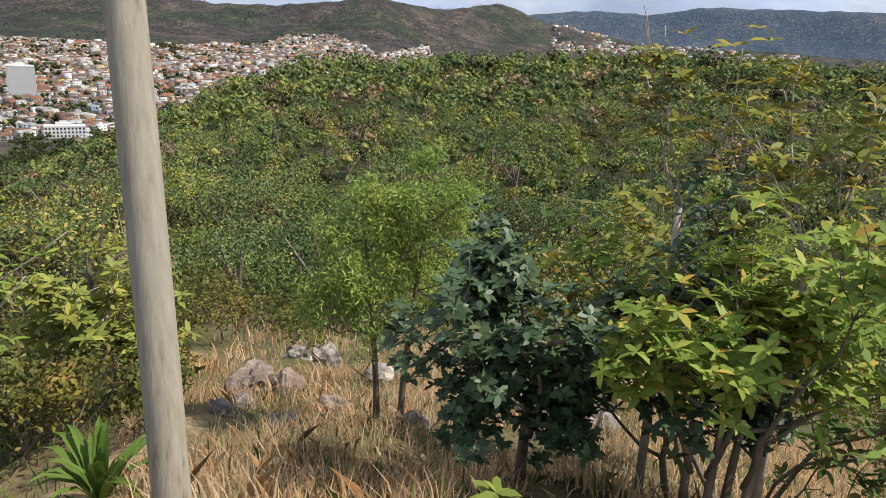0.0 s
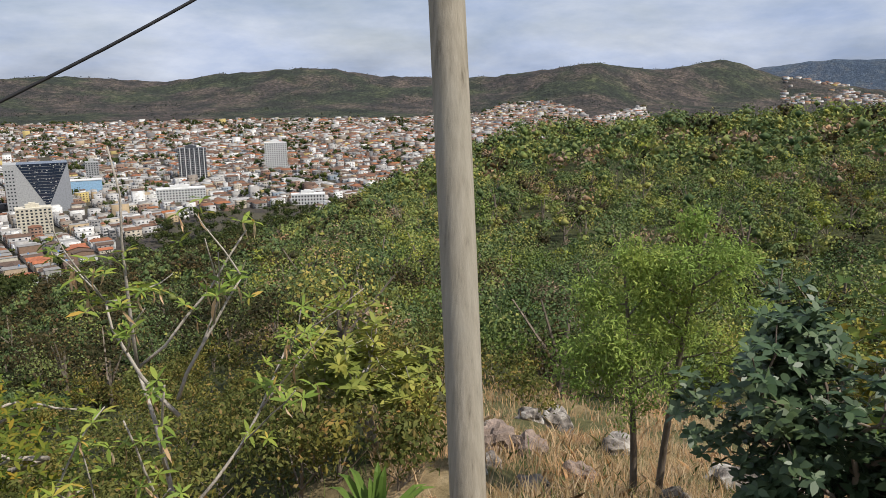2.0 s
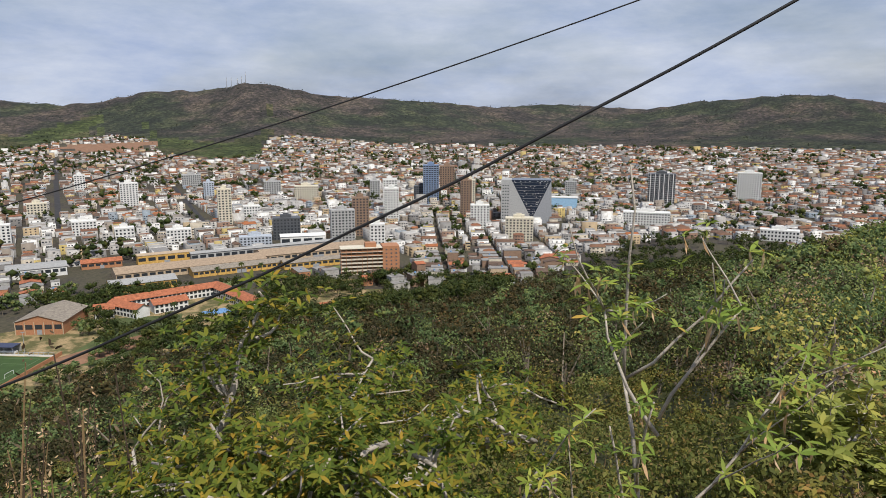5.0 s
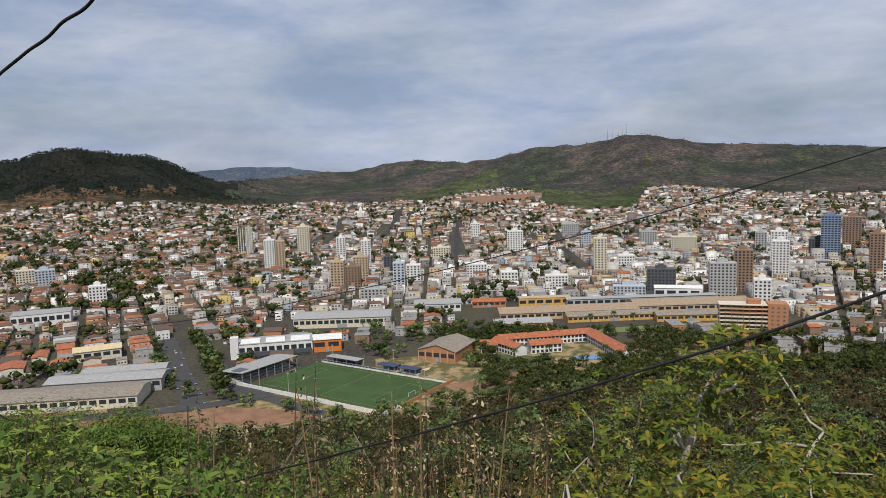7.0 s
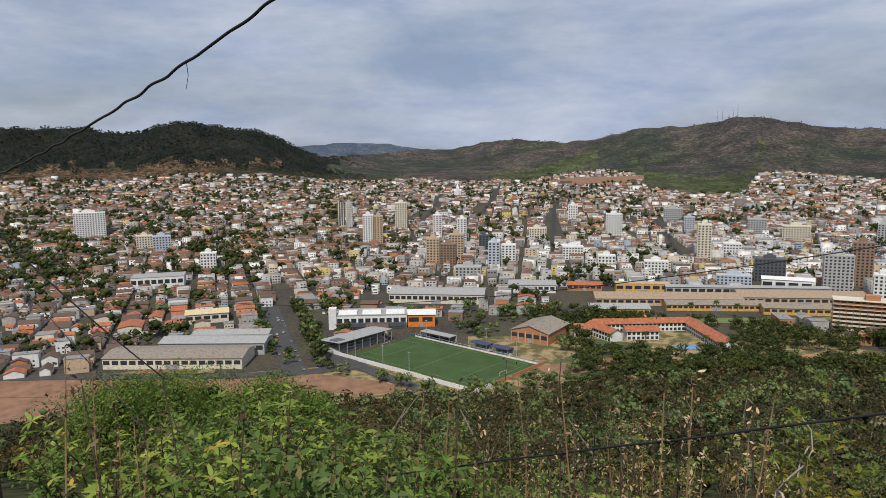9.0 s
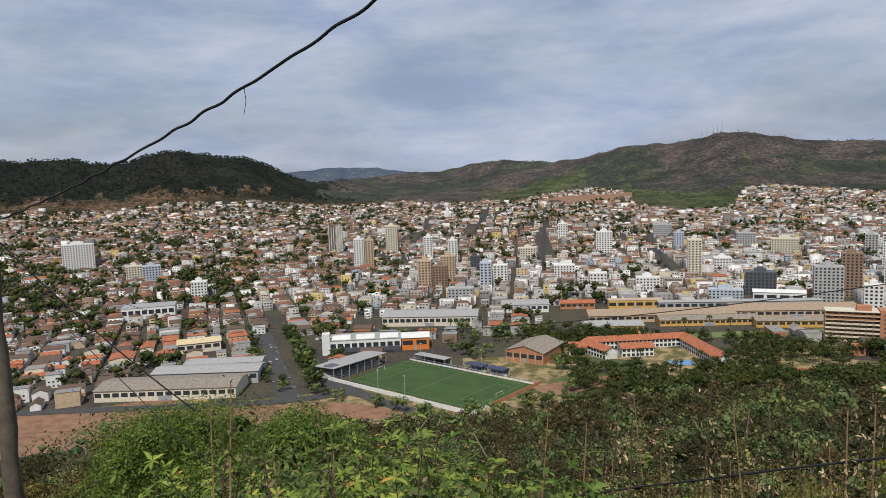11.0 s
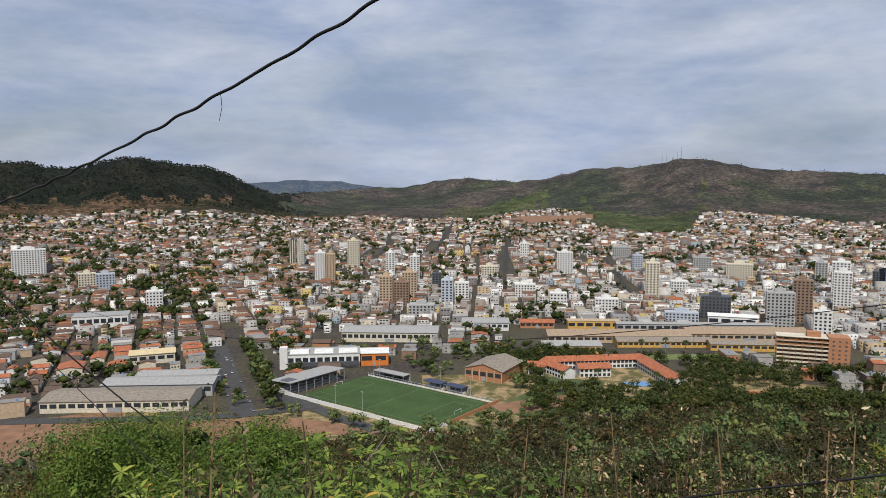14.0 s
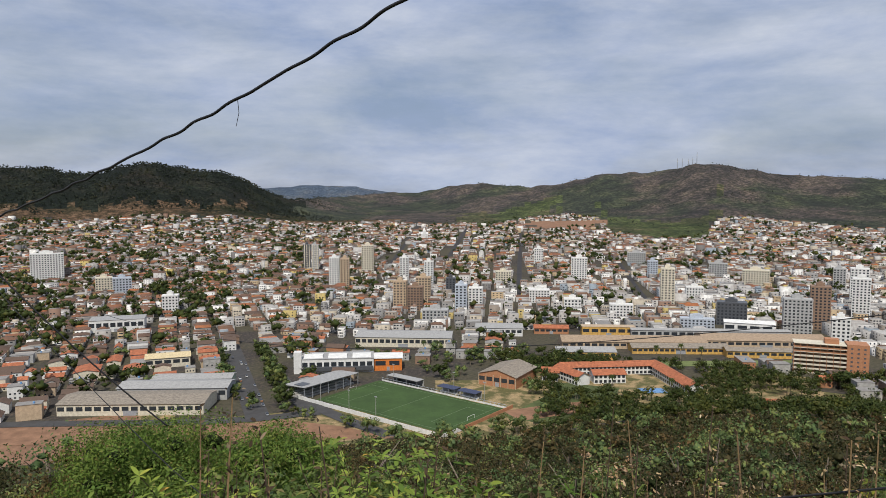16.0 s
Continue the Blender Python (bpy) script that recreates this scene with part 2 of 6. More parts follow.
M_EARTH = plain("red_earth", (0.235, 0.13, 0.078), 0.95, 0.35, 0.12)
M_TURF = plain("turf", (0.045, 0.082, 0.024), 0.95, 0.25, 0.05, bump=0.3)
M_WHITE = plain("white_paint", (0.66, 0.655, 0.635), 0.7, 0.14, 0.3)
M_CONC = plain("concrete", (0.36, 0.35, 0.33), 0.85, 0.3, 0.4)
M_POLE = Nodes("weathered_pole", 0.88, spec=0.15)
_f = M_POLE.noise(5, 8, 0.7, stretch=(6, 6, 0.35))
_s = M_POLE.noise(1.6, 4, stretch=(1, 1, 0.6))
M_POLE.color(M_POLE.mix(M_POLE.ramp(_s, [(0.4, g(0)), (0.65, g(0.6))]), M_POLE.ramp(_f, [(0.28, (0.11, 0.09, 0.066)), (0.42, (0.27, 0.235, 0.18)), (0.7, (0.39, 0.345, 0.275))]), (0.34, 0.315, 0.26)))
M_POLE.bump(_f, 0.5, 0.01)
M_POLE = M_POLE.mat


# ---- mesh helpers ----
class Geo:
    """Vertices and faces gathered for one mesh."""

    def __init__(self):
        self.v, self.f, self.m = [], [], []

    def face(self, pts, mat=0):
        k = len(self.v)
        self.v.extend(tuple(p) for p in pts)
        self.f.append(tuple(range(k, k + len(pts))))
        self.m.append(mat)

    def solid(self, pts, faces, mat=0):
        k = len(self.v)
        self.v.extend(tuple(p) for p in pts)
        for f in faces:
            self.f.append(tuple(k + i for i in f))
            self.m.append(mat)

    def box(self, x0, x1, y0, y1, z0, z1, mat=0):
        self.solid([(x0, y0, z0), (x1, y0, z0), (x1, y1, z0), (x0, y1, z0), (x0, y0, z1), (x1, y0, z1), (x1, y1, z1), (x0, y1, z1)],
                   [(0, 3, 2, 1), (4, 5, 6, 7), (0, 1, 5, 4), (1, 2, 6, 5), (2, 3, 7, 6), (3, 0, 4, 7)], mat)
        return self

    def gable(self, x0, x1, y0, y1, z, rise, over=0.5, thick=0.15, mat=0):
        """A gabled roof, its ridge along x, as two thick slopes."""
        yc = (y0 + y1) / 2
        a, b = x0 - over, x1 + over
        drop = rise * over / max(0.1, (y1 - y0) / 2)
        for ye, s in ((y0 - over, 1), (y1 + over, -1)):
            lo, hi = z - drop, z + rise
            self.solid([(a, ye, lo), (b, ye, lo), (b, yc, hi), (a, yc, hi), (a, ye, lo + thick), (b, ye, lo + thick), (b, yc, hi + thick), (a, yc, hi + thick)],
                       [(0, 3, 2, 1), (4, 5, 6, 7), (0, 1, 5, 4), (1, 2, 6, 5), (2, 3, 7, 6), (3, 0, 4, 7)], mat)
        return self

    def prism(self, x0, x1, y0, y1, z0, h, rise):
        """Walls with pointed gables at both x ends, in one piece."""
        yc = (y0 + y1) / 2
        v = [(x, y, z) for x in (x0, x1) for y, z in ((y0, z0), (y1, z0), (y1, h), (yc, h + rise), (y0, h))]
        self.solid(v, [(0, 1, 2, 3, 4), (9, 8, 7, 6, 5), (0, 4, 9, 5), (1, 6, 7, 2), (4, 3, 8, 9), (3, 2, 7, 8)])
        return self

    def tube(self, pts, radii, sides=6, mat=0):
        pts = [Vector(p) for p in pts]
        k = len(self.v)
        for i, p in enumerate(pts):
            d = (pts[min(i + 1, len(pts) - 1)] - pts[max(i - 1, 0)]).normalized()
            s = d.orthogonal().normalized() if abs(d.z) > 0.95 else d.cross(Vector((0, 0, 1))).normalized()
            q = d.cross(s)
            for j in range(sides):
                a = 2 * math.pi * j / sides
                self.v.append(tuple(p + (s * math.cos(a) + q * math.sin(a)) * radii[i]))
        for i in range(len(pts) - 1):
            for j in range(sides):
                a, b = k + i * sides + j, k + i * sides + (j + 1) % sides
                self.f.append((a, b, b + sides, a + sides))
                self.m.append(mat)
        self.f.append(tuple(k + j for j in reversed(range(sides))))
        self.f.append(tuple(k + (len(pts) - 1) * sides + j for j in range(sides)))
        self.m.extend((mat, mat))
        return self

    def mesh(self, name, mats, smooth=False):
        me = bpy.data.meshes.new(name)
        me.from_pydata(self.v, [], self.f)
        for m in mats if isinstance(mats, (list, tuple)) else [mats]:
            me.materials.append(m)
        if len(me.materials) > 1:
            me.polygons.foreach_set("material_index", self.m)
        if smooth:
            me.polygons.foreach_set("use_smooth", [True] * len(self.f))
        me.update()
        return me


def quads_mesh(name, v, mat, per=4):
    """A mesh of separate faces with `per` corners each, from an array of corners."""
    v = np.asarray(v, dtype=np.float32).reshape(-1, 3)
    n = len(v) // per
    me = bpy.data.meshes.new(name)
    me.vertices.add(len(v))
    me.vertices.foreach_set("co", v.ravel())
    me.loops.add(len(v))
    me.loops.foreach_set("vertex_index", np.arange(len(v), dtype=np.int32))
    me.polygons.add(n)
    me.polygons.foreach_set("loop_start", np.arange(n, dtype=np.int32) * per)
    me.polygons.foreach_set("loop_total", np.full(n, per, dtype=np.int32))
    me.materials.append(mat)
    me.update(calc_edges=True)
    return me


def part(name, geo, material, parent, label=""):
    """One mesh object under a thing or a part; geo: a Geo, a mesh or a bmesh."""
    me = geo if isinstance(geo, bpy.types.Mesh) else geo.mesh(name, material)
    ob = new(name, me)
    ob.parent = parent
    if label:
        tagged(ob, label)
    return ob


def thing(name, m, label, category, group="", kind=""):
    ob = new(name)
    ob.matrix_world = m
    return tagged(ob, label, category, group, kind)


def smooth01(x):
    x = np.clip(x, 0.0, 1.0)
    return x * x * (3 - 2 * x)


# ---- ground ----
# the skyline's crests and saddles: bearing, distance, rise over eye level in degrees
HILLS = ((-60, 3000, 1.4), (-40, 2950, 1.3), (-30.2, 2850, 1.75), (-27.0, 2800, 1.25), (-22.8, 2750, 2.15), (-17.6, 2750, 1.5), (-12.2, 2950, -0.55),
         (-6.5, 3600, -0.25), (-2.5, 3600, -0.05), (3.0, 3400, 0.72), (6.9, 3300, 0.3), (13.0, 3200, 1.38), (16.2, 3150, 1.5), (20.2, 3050, 2.15), (26.0, 3100, 1.2),
         (34.5, 3200, 0.8), (38.4, 3300, 0.38), (44.0, 3500, 0.62), (50, 3500, 0.3), (55.2, 3400, 0.9), (61.7, 3300, 1.28), (67, 3300, 0.65), (73.5, 3300, 0.45),
         (83.2, 3100, 1.6), (88.0, 3400, 1.1), (92.3, 3700, 1.85), (96.5, 3800, 0.5), (104, 3900, -0.6), (140, 3900, -0.6))
FAR_HILLS = ((-18, 4500, 0.0), (-10.0, 4500, 0.55), (-3, 4500, 0.0), (40.5, 4600, 0.1), (42.0, 4600, 0.5), (44, 4600, 0.1), (90, 4500, 0.6), (99.5, 4500, 1.7), (103, 4500, 1.6), (108.5, 4500, 2.4), (118, 4500, 2.5), (140, 4500, 2.2))
EYE_Z = 1.6


def city_level(r):
    return -140 + 50 * smooth01((r - 900) / 1900)


def crest(az, line):
    """Distance and rise of a skyline at the bearings az, eased from one crest or saddle to the next."""
    b, d, e = (np.array(c, float) for c in zip(*line))
    k = np.clip(np.searchsorted(b, az) - 1, 0, len(b) - 2)
    t = np.clip((az - b[k]) / (b[k + 1] - b[k]), 0, 1)
    t = 0.55 * smooth01(t) + 0.45 * t
    return d[k] + (d[k + 1] - d[k]) * t, e[k] + (e[k + 1] - e[k]) * t


def ground_z(x, y):
    """Height of the ground, for arrays or numbers."""
    x, y = np.asarray(x, float), np.asarray(y, float)
    r = np.hypot(x, y) + 1e-6
    az = np.degrees(np.arctan2(x, y))
    base = city_level(r)
    # the hill that the walker stands on: a steep slope to the town, a spur to the east, a plateau behind
    foot = np.interp(az, (-60, -12, 5, 20, 35, 50, 62, 80), (470, 385, 390, 470, 540, 640, 760, 900))
    along = np.clip((x * -3.4 + y * 1.3) / 13.25, 0, 1)
    step = np.hypot(x + 3.4 * along, y - 1.3 * along)
    re = np.sqrt(np.maximum(step - 0.7, 0.0) ** 2 + 0.09) - 0.3
    bend = np.interp(az, (-40, 0, 15, 50, 65), (0.92, 0.88, 0.84, 0.80, 0.82))
    slope = -140 * np.minimum(re / foot, 1.0) ** bend
    slope = np.where(r < foot, slope, -140)
    spur = -23 * (1 - np.exp(-re / 46)) + 11 * smooth01((az - 80) / 30) * smooth01(r / 350)
    spur = spur - (118 + 11 * smooth01((az - 80) / 30)) * smooth01((r - 330) / 650)
    w = smooth01((az - 56) / 26) * (1 - smooth01((az - 150) / 25))
    back = smooth01((np.abs(az) - 125) / 45) * np.where(az > 0, smooth01((az - 150) / 25), 1.0)
    back = np.where(az < 0, smooth01((-az - 70) / 40), back)
    near = slope * (1 - w) + spur * w
    near = near * (1 - back) + (-0.02 * r) * back
    z = np.where(near > base, near, base)
    blend = smooth01((r - 1200) / 400) * back
    z = z * (1 - blend) + base * blend
    for line, depth in ((HILLS, 400.0), (FAR_HILLS, 260.0)):
        d, e = crest(az, line)
        top = EYE_Z + d * np.tan(np.radians(e)) + 3 * np.sin(az * 1.9) * np.sin(az * 0.83 + 1) + 2 * np.sin(az * 4.3 + 0.5) + 1.2 * np.sin(az * 9.7)
        lift = np.exp(-np.abs((r - d) / np.where(r < d, depth * 1.15, depth)) ** 1.7)
        z = np.maximum(z, base + (top - base) * lift)
    return z


def rough_z(x, y):
    """Ground with its folds and bumps."""
    x, y = np.asarray(x, float), np.asarray(y, float)
    r = np.hypot(x, y)
    z = ground_z(x, y)
    hill = np.clip((z - city_level(r) - 12) / 80, 0, 1) * (r > 1500)
    fold = 16 * np.sin(x * 0.011 + 2 * np.sin(y * 0.006)) * np.sin(y * 0.009 + 1.3 * np.sin(x * 0.005)) + 6 * np.sin(x * 0.031 + y * 0.017) * np.sin(y * 0.037 - x * 0.013)
    near = np.exp(-((r - 14) / 22.0) ** 2)
    small = 0.10 * np.sin(x * 2.1 + 1.7 * np.sin(y * 1.3)) + 0.08 * np.sin(y * 2.7 + x * 0.9)
    return z + hill * fold * np.where(z > city_level(r) + 120, 0.2, 0.6) + small * near * (r > 2.5)


def town_inner(az):
    return np.interp(az, (-60, -30, -12, 0, 8, 27, 29, 37, 41, 45, 52, 58, 61, 64, 67, 72, 76, 82, 90, 100), (520, 505, 452, 520, 560, 600, 560, 540, 560, 660, 840, 860, 800, 720, 800, 1000, 1180, 1400, 1850, 2500))


TOWN_EDGE = ((-60, 2200), (-33, 2216), (-28.7, 2165), (-23.5, 2129), (-18.2, 2140), (-13, 2229), (-8.6, 2239), (-5, 2320), (-1.2, 2178), (1.8, 2239), (4.1, 2200), (5.5, 2340), (6.8, 2440), (10, 2530), (12.1, 2390),
             (13.4, 1960), (17.2, 1810), (20.4, 1890), (21.2, 2275), (22.8, 2367), (26.8, 2282), (30.6, 2180), (60, 2220), (68.4, 2195), (71.3, 2292), (74.6, 2381), (75.8, 2600), (77.4, 2629), (79.8, 2567), (82, 2377), (83, 2140), (84.7, 2308), (86.9, 2640), (87.8, 2110), (92, 2060), (104, 2050))


def town_outer(az):
    return np.interp(az, *zip(*TOWN_EDGE))


def build_ground():
    az = np.radians(np.concatenate([np.arange(-180, -50, 4.0), np.arange(-50, 135, 0.5), np.arange(135, 180, 4.0)]))
    rad = np.concatenate([[0.0], np.geomspace(0.6, 900, 110), np.linspace(925, 4950, 120)])
    R, A = np.meshgrid(rad, az, indexing="ij")
    X, Y = R * np.sin(A), R * np.cos(A)
    Z = rough_z(X, Y)
    nr, na = R.shape
    v = np.stack([X, Y, Z], -1).reshape(-1, 3)
    i, j = np.meshgrid(np.arange(nr - 1), np.arange(na), indexing="ij")
    j2 = (j + 1) % na
    q = np.stack([i * na + j, i * na + j2, (i + 1) * na + j2, (i + 1) * na + j], -1).reshape(-1, 4)
    q = q[:, ::-1]
    me = bpy.data.meshes.new("ground")
    me.from_pydata(v.tolist(), [], q.tolist())
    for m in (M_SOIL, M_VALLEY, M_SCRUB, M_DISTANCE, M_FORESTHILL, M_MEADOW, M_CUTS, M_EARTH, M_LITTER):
        me.materials.append(m)
    c = v[q].mean(1)
    r = np.hypot(c[:, 0], c[:, 1])
    above = c[:, 2] - city_level(r)
    mat = np.where(r < 1300, np.where(above > 2.0, 0, 1), np.where(above > 14, 2, 1))
    az = np.degrees(np.arctan2(c[:, 0], c[:, 1]))
    mat = np.where(r > town_outer(az) + 25, 2, mat)
    mat = np.where((r < np.minimum(town_inner(az) - 4, 590)) & (az > -60), 0, mat)
    wave = np.sin(az * 3.1 + r * 0.012) + np.sin(az * 1.7 - r * 0.021) + np.sin(az * 7.3) * 0.6
    out = r - town_outer(az) - 25 + 28 * wave
    az = az + 0.45 * wave
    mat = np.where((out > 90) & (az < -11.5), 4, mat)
    mat = np.where((out > 0) & (out < 420) & (((az > 1) & (az < 9)) | ((az > 12.6) & (az < 21))), 5, mat)
    mat = np.where((out > -40) & (out < 130) & (az > -40) & (az < -3), 6, mat)
    mat = np.where((r > 2060) & (r < 2330) & (az > 6.6) & (az < 12.6), 7, mat)
    mat = np.where((r > 400) & (r < 500) & (az < -24), 7, mat)
    mat = np.where((mat == 0) & (above > 3) & (r > np.where(az > 66, 20, 9)) & (az > -60) & (az < 145), 8, mat)
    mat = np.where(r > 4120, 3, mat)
    me.polygons.foreach_set("material_index", mat.astype(np.int32))
    me.polygons.foreach_set("use_smooth", np.ones(len(q), dtype=bool))
    me.update()
    tagged(new("ground", me), "hillside of dry soil falling to a town valley", "ground", kind="structure")


build_ground()
# ---- foliage ----
rng = np.random.default_rng(7)


def unit(v):
    return v / np.maximum(np.linalg.norm(v, axis=-1, keepdims=True), 1e-9)


def np_mesh(name, verts, faces, mats):
    """A mesh from an array of vertices and (faces array, material index) pairs."""
    me = bpy.data.meshes.new(name)
    loops = np.concatenate([f.ravel() for f, _ in faces]).astype(np.int32)
    total = np.concatenate([np.full(len(f), f.shape[1]) for f, _ in faces]).astype(np.int32)
    start = (np.cumsum(total) - total).astype(np.int32)
    me.vertices.add(len(verts))
    me.vertices.foreach_set("co", np.asarray(verts, np.float32).ravel())
    me.loops.add(len(loops))
    me.loops.foreach_set("vertex_index", loops)
    me.polygons.add(len(total))
    me.polygons.foreach_set("loop_start", start)
    me.polygons.foreach_set("loop_total", total)
    for m in mats:
        me.materials.append(m)
    me.polygons.foreach_set("material_index", np.concatenate([np.full(len(f), k) for f, k in faces]).astype(np.int32))
    me.update(calc_edges=True)
    return me


def leaf_quads(p, n, size, width=0.55, fold=0.0, along=None):
    """Leaf-shaped quads at places p with normals n; size: their lengths."""
    k = len(p)
    n = unit(n)
    t = unit(np.cross(n, unit(rng.normal(size=(k, 3))))) if along is None else unit(along)
    b = np.cross(n, t)
    s = np.asarray(size).reshape(-1, 1) * np.ones((k, 1))
    mid = p + t * s * 0.05
    return np.stack([p - t * s * 0.5, mid + b * s * width * 0.5 + n * s * fold, p + t * s * 0.5, mid - b * s * width * 0.5 + n * s * fold], 1)


ICO_V = unit(np.array([(0, 1, 1.618), (0, -1, 1.618), (0, 1, -1.618), (0, -1, -1.618), (1, 1.618, 0), (-1, 1.618, 0), (1, -1.618, 0), (-1, -1.618, 0), (1.618, 0, 1), (-1.618, 0, 1), (1.618, 0, -1), (-1.618, 0, -1)]))
ICO_F = np.array([(0, 1, 8), (0, 8, 4), (0, 4, 5), (0, 5, 9), (0, 9, 1), (1, 6, 8), (8, 6, 10), (8, 10, 4), (4, 10, 2), (4, 2, 5), (5, 2, 11), (5, 11, 9), (9, 11, 7), (9, 7, 1), (1, 7, 6), (3, 6, 7), (3, 7, 11), (3, 11, 2), (3, 2, 10), (3, 10, 6)])

OCTA_V = np.array([(1, 0, 0), (0, 1, 0), (-1, 0, 0), (0, -1, 0), (0, 0, 1), (0, 0, -1)], float)
OCTA_F = np.array([(0, 1, 4), (1, 2, 4), (2, 3, 4), (3, 0, 4), (1, 0, 5), (2, 1, 5), (3, 2, 5), (0, 3, 5)])


def crown_points(base, height, radius, per, lumps=6, low=0.35):
    """Leaf places and outward directions for many crowns at once, and the lumps they lie on."""
    k = len(base)
    centre = base + np.stack([np.zeros(k), np.zeros(k), height * 0.66], -1)
    off = np.clip(rng.normal(size=(k, lumps, 3)), -1.5, 1.5) * np.stack([radius * 0.48, radius * 0.48, height * 0.15], -1)[:, None, :]
    lr = radius[:, None] * rng.uniform(0.35, 0.62, (k, lumps))
    which = rng.integers(0, lumps, (k, per))
    rows = np.arange(k)[:, None]
    d = unit(rng.normal(size=(k, per, 3)) + np.array([0, 0, low]))
    rad = lr[rows, which] * rng.uniform(0.35, 1.2, (k, per)) ** 0.6
    p = centre[:, None, :] + off[rows, which] + d * rad[..., None] * np.array([1, 1, 0.8])
    return p.reshape(-1, 3), d.reshape(-1, 3), (centre[:, None, :] + off).reshape(-1, 3), lr.ravel()


def crown_mesh(name, base, height, radius, per, leaf, mat, lumps=6, width=0.7, core=0.55, own=False):
    """Crowns of leaf clumps round dense, uneven inner lumps, dark as painted shade unless own."""
    p, d, lc, lr = crown_points(base, height, radius, per, lumps)
    nrm = unit(d + rng.normal(size=p.shape) * 0.38)
    size = np.repeat(leaf, per) if np.ndim(leaf) else leaf
    q = leaf_quads(p, nrm, size * rng.uniform(0.6, 1.35, len(p)), width, 0.12).reshape(-1, 3)
    nq = len(q)
    faces = [(np.arange(nq).reshape(-1, 4), 0)]
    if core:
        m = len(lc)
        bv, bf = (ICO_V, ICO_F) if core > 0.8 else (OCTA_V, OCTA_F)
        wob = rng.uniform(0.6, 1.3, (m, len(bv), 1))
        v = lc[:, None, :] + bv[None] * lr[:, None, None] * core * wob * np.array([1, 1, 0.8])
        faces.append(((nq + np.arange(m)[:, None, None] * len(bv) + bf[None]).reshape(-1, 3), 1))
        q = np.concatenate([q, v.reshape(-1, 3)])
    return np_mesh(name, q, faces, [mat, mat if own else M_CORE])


def canopy_mesh(name, xy, height, radius, per, leaf, mat, lumps=6, width=0.7, core=0.55, own=False):
    base = np.column_stack([xy, rough_z(xy[:, 0], xy[:, 1])])
    return crown_mesh(name, base, height, radius, per, leaf, mat, lumps, width, core, own)


def trunks_mesh(name, xy, height, mat):
    """Tapered trunks with two limbs, four-sided."""
    z = rough_z(xy[:, 0], xy[:, 1])
    k = len(xy)
    a = np.column_stack([xy, z - 0.3])
    out = []
    for lean, start, end, w in ((0.05, 0.0, 0.62, 0.028), (0.30, 0.30, 0.72, 0.016), (0.34, 0.36, 0.78, 0.014)):
        d = np.clip(rng.normal(size=(k, 2)), -1.1, 1.1) * lean
        p0 = a + np.column_stack([np.zeros((k, 2)), height * start])
        p1 = a + np.column_stack([d * height[:, None], height * end])
        for s in range(4):
            c0, s0 = math.cos(s * math.pi / 2), math.sin(s * math.pi / 2)
            c1, s1 = math.cos((s + 1) * math.pi / 2), math.sin((s + 1) * math.pi / 2)
            r0, r1 = (height * w)[:, None], (height * w * 0.45)[:, None]
            u, v = np.array([c0, s0, 0]), np.array([c1, s1, 0])
            out.append(np.stack([p0 + u * r0, p0 + v * r0, p1 + v * r1, p1 + u * r1], 1))
    return quads_mesh(name, np.concatenate(out), mat)


def scatter(n, az0, az1, r0, r1):
    az = np.radians(rng.uniform(az0, az1, n))
    r = np.sqrt(rng.uniform(r0 ** 2, r1 ** 2, n))
    return np.column_stack([r * np.sin(az), r * np.cos(az)])


def polar(xy):
    return np.hypot(xy[:, 0], xy[:, 1]), np.degrees(np.arctan2(xy[:, 0], xy[:, 1]))


# ---- the town ----
# kept clear of common houses: centre, half sizes, bearing of the second axis
CLEAR = [(-28, 466, 78, 50, 38.3), (-80, 560, 60, 28, 0), (110, 490, 120, 100, 0), (215, 635, 150, 66, 2), (-188, 468, 62, 36, -8),
         (-140, 521, 30, 92, -20.8), (-195, 670, 12, 70, -20.8), (297, 551, 34, 22, 0), (613, 705, 44, 32, 42), (-335, 725, 34, 24, -20), (728, 735, 26, 20, 45)]
# the long straight streets that climb the town
STREETS = ((97, 930, 208, 1940, 4.0), (5, 1400, 66, 2085, 4.0), (-104, 1250, -80, 2185, 4.0), (240, 770, 330, 1330, 3.0))


def in_clear(xy, size=0.0):
    hit = np.zeros(len(xy), bool)
    for cx, cy, a, b, deg in CLEAR:
        c, s = math.cos(radians(deg)), math.sin(radians(deg))
        d = xy - (cx, cy)
        u, v = d[:, 0] * c - d[:, 1] * s, d[:, 0] * s + d[:, 1] * c
        hit |= (np.abs(u) < a) & (np.abs(v) < b)
    for x0, y0, x1, y1, w in STREETS:
        e = np.array([x1 - x0, y1 - y0])
        t = np.clip(((xy - (x0, y0)) @ e) / (e @ e), 0, 1)
        hit |= np.linalg.norm(xy - (x0, y0) - t[:, None] * e, axis=1) < w + 1.5 + size
    for cx, cy, rad in TOWER_SPOTS:
        hit |= np.hypot(xy[:, 0] - cx, xy[:, 1] - cy) < rad
    return hit


TOWER_SPOTS = []


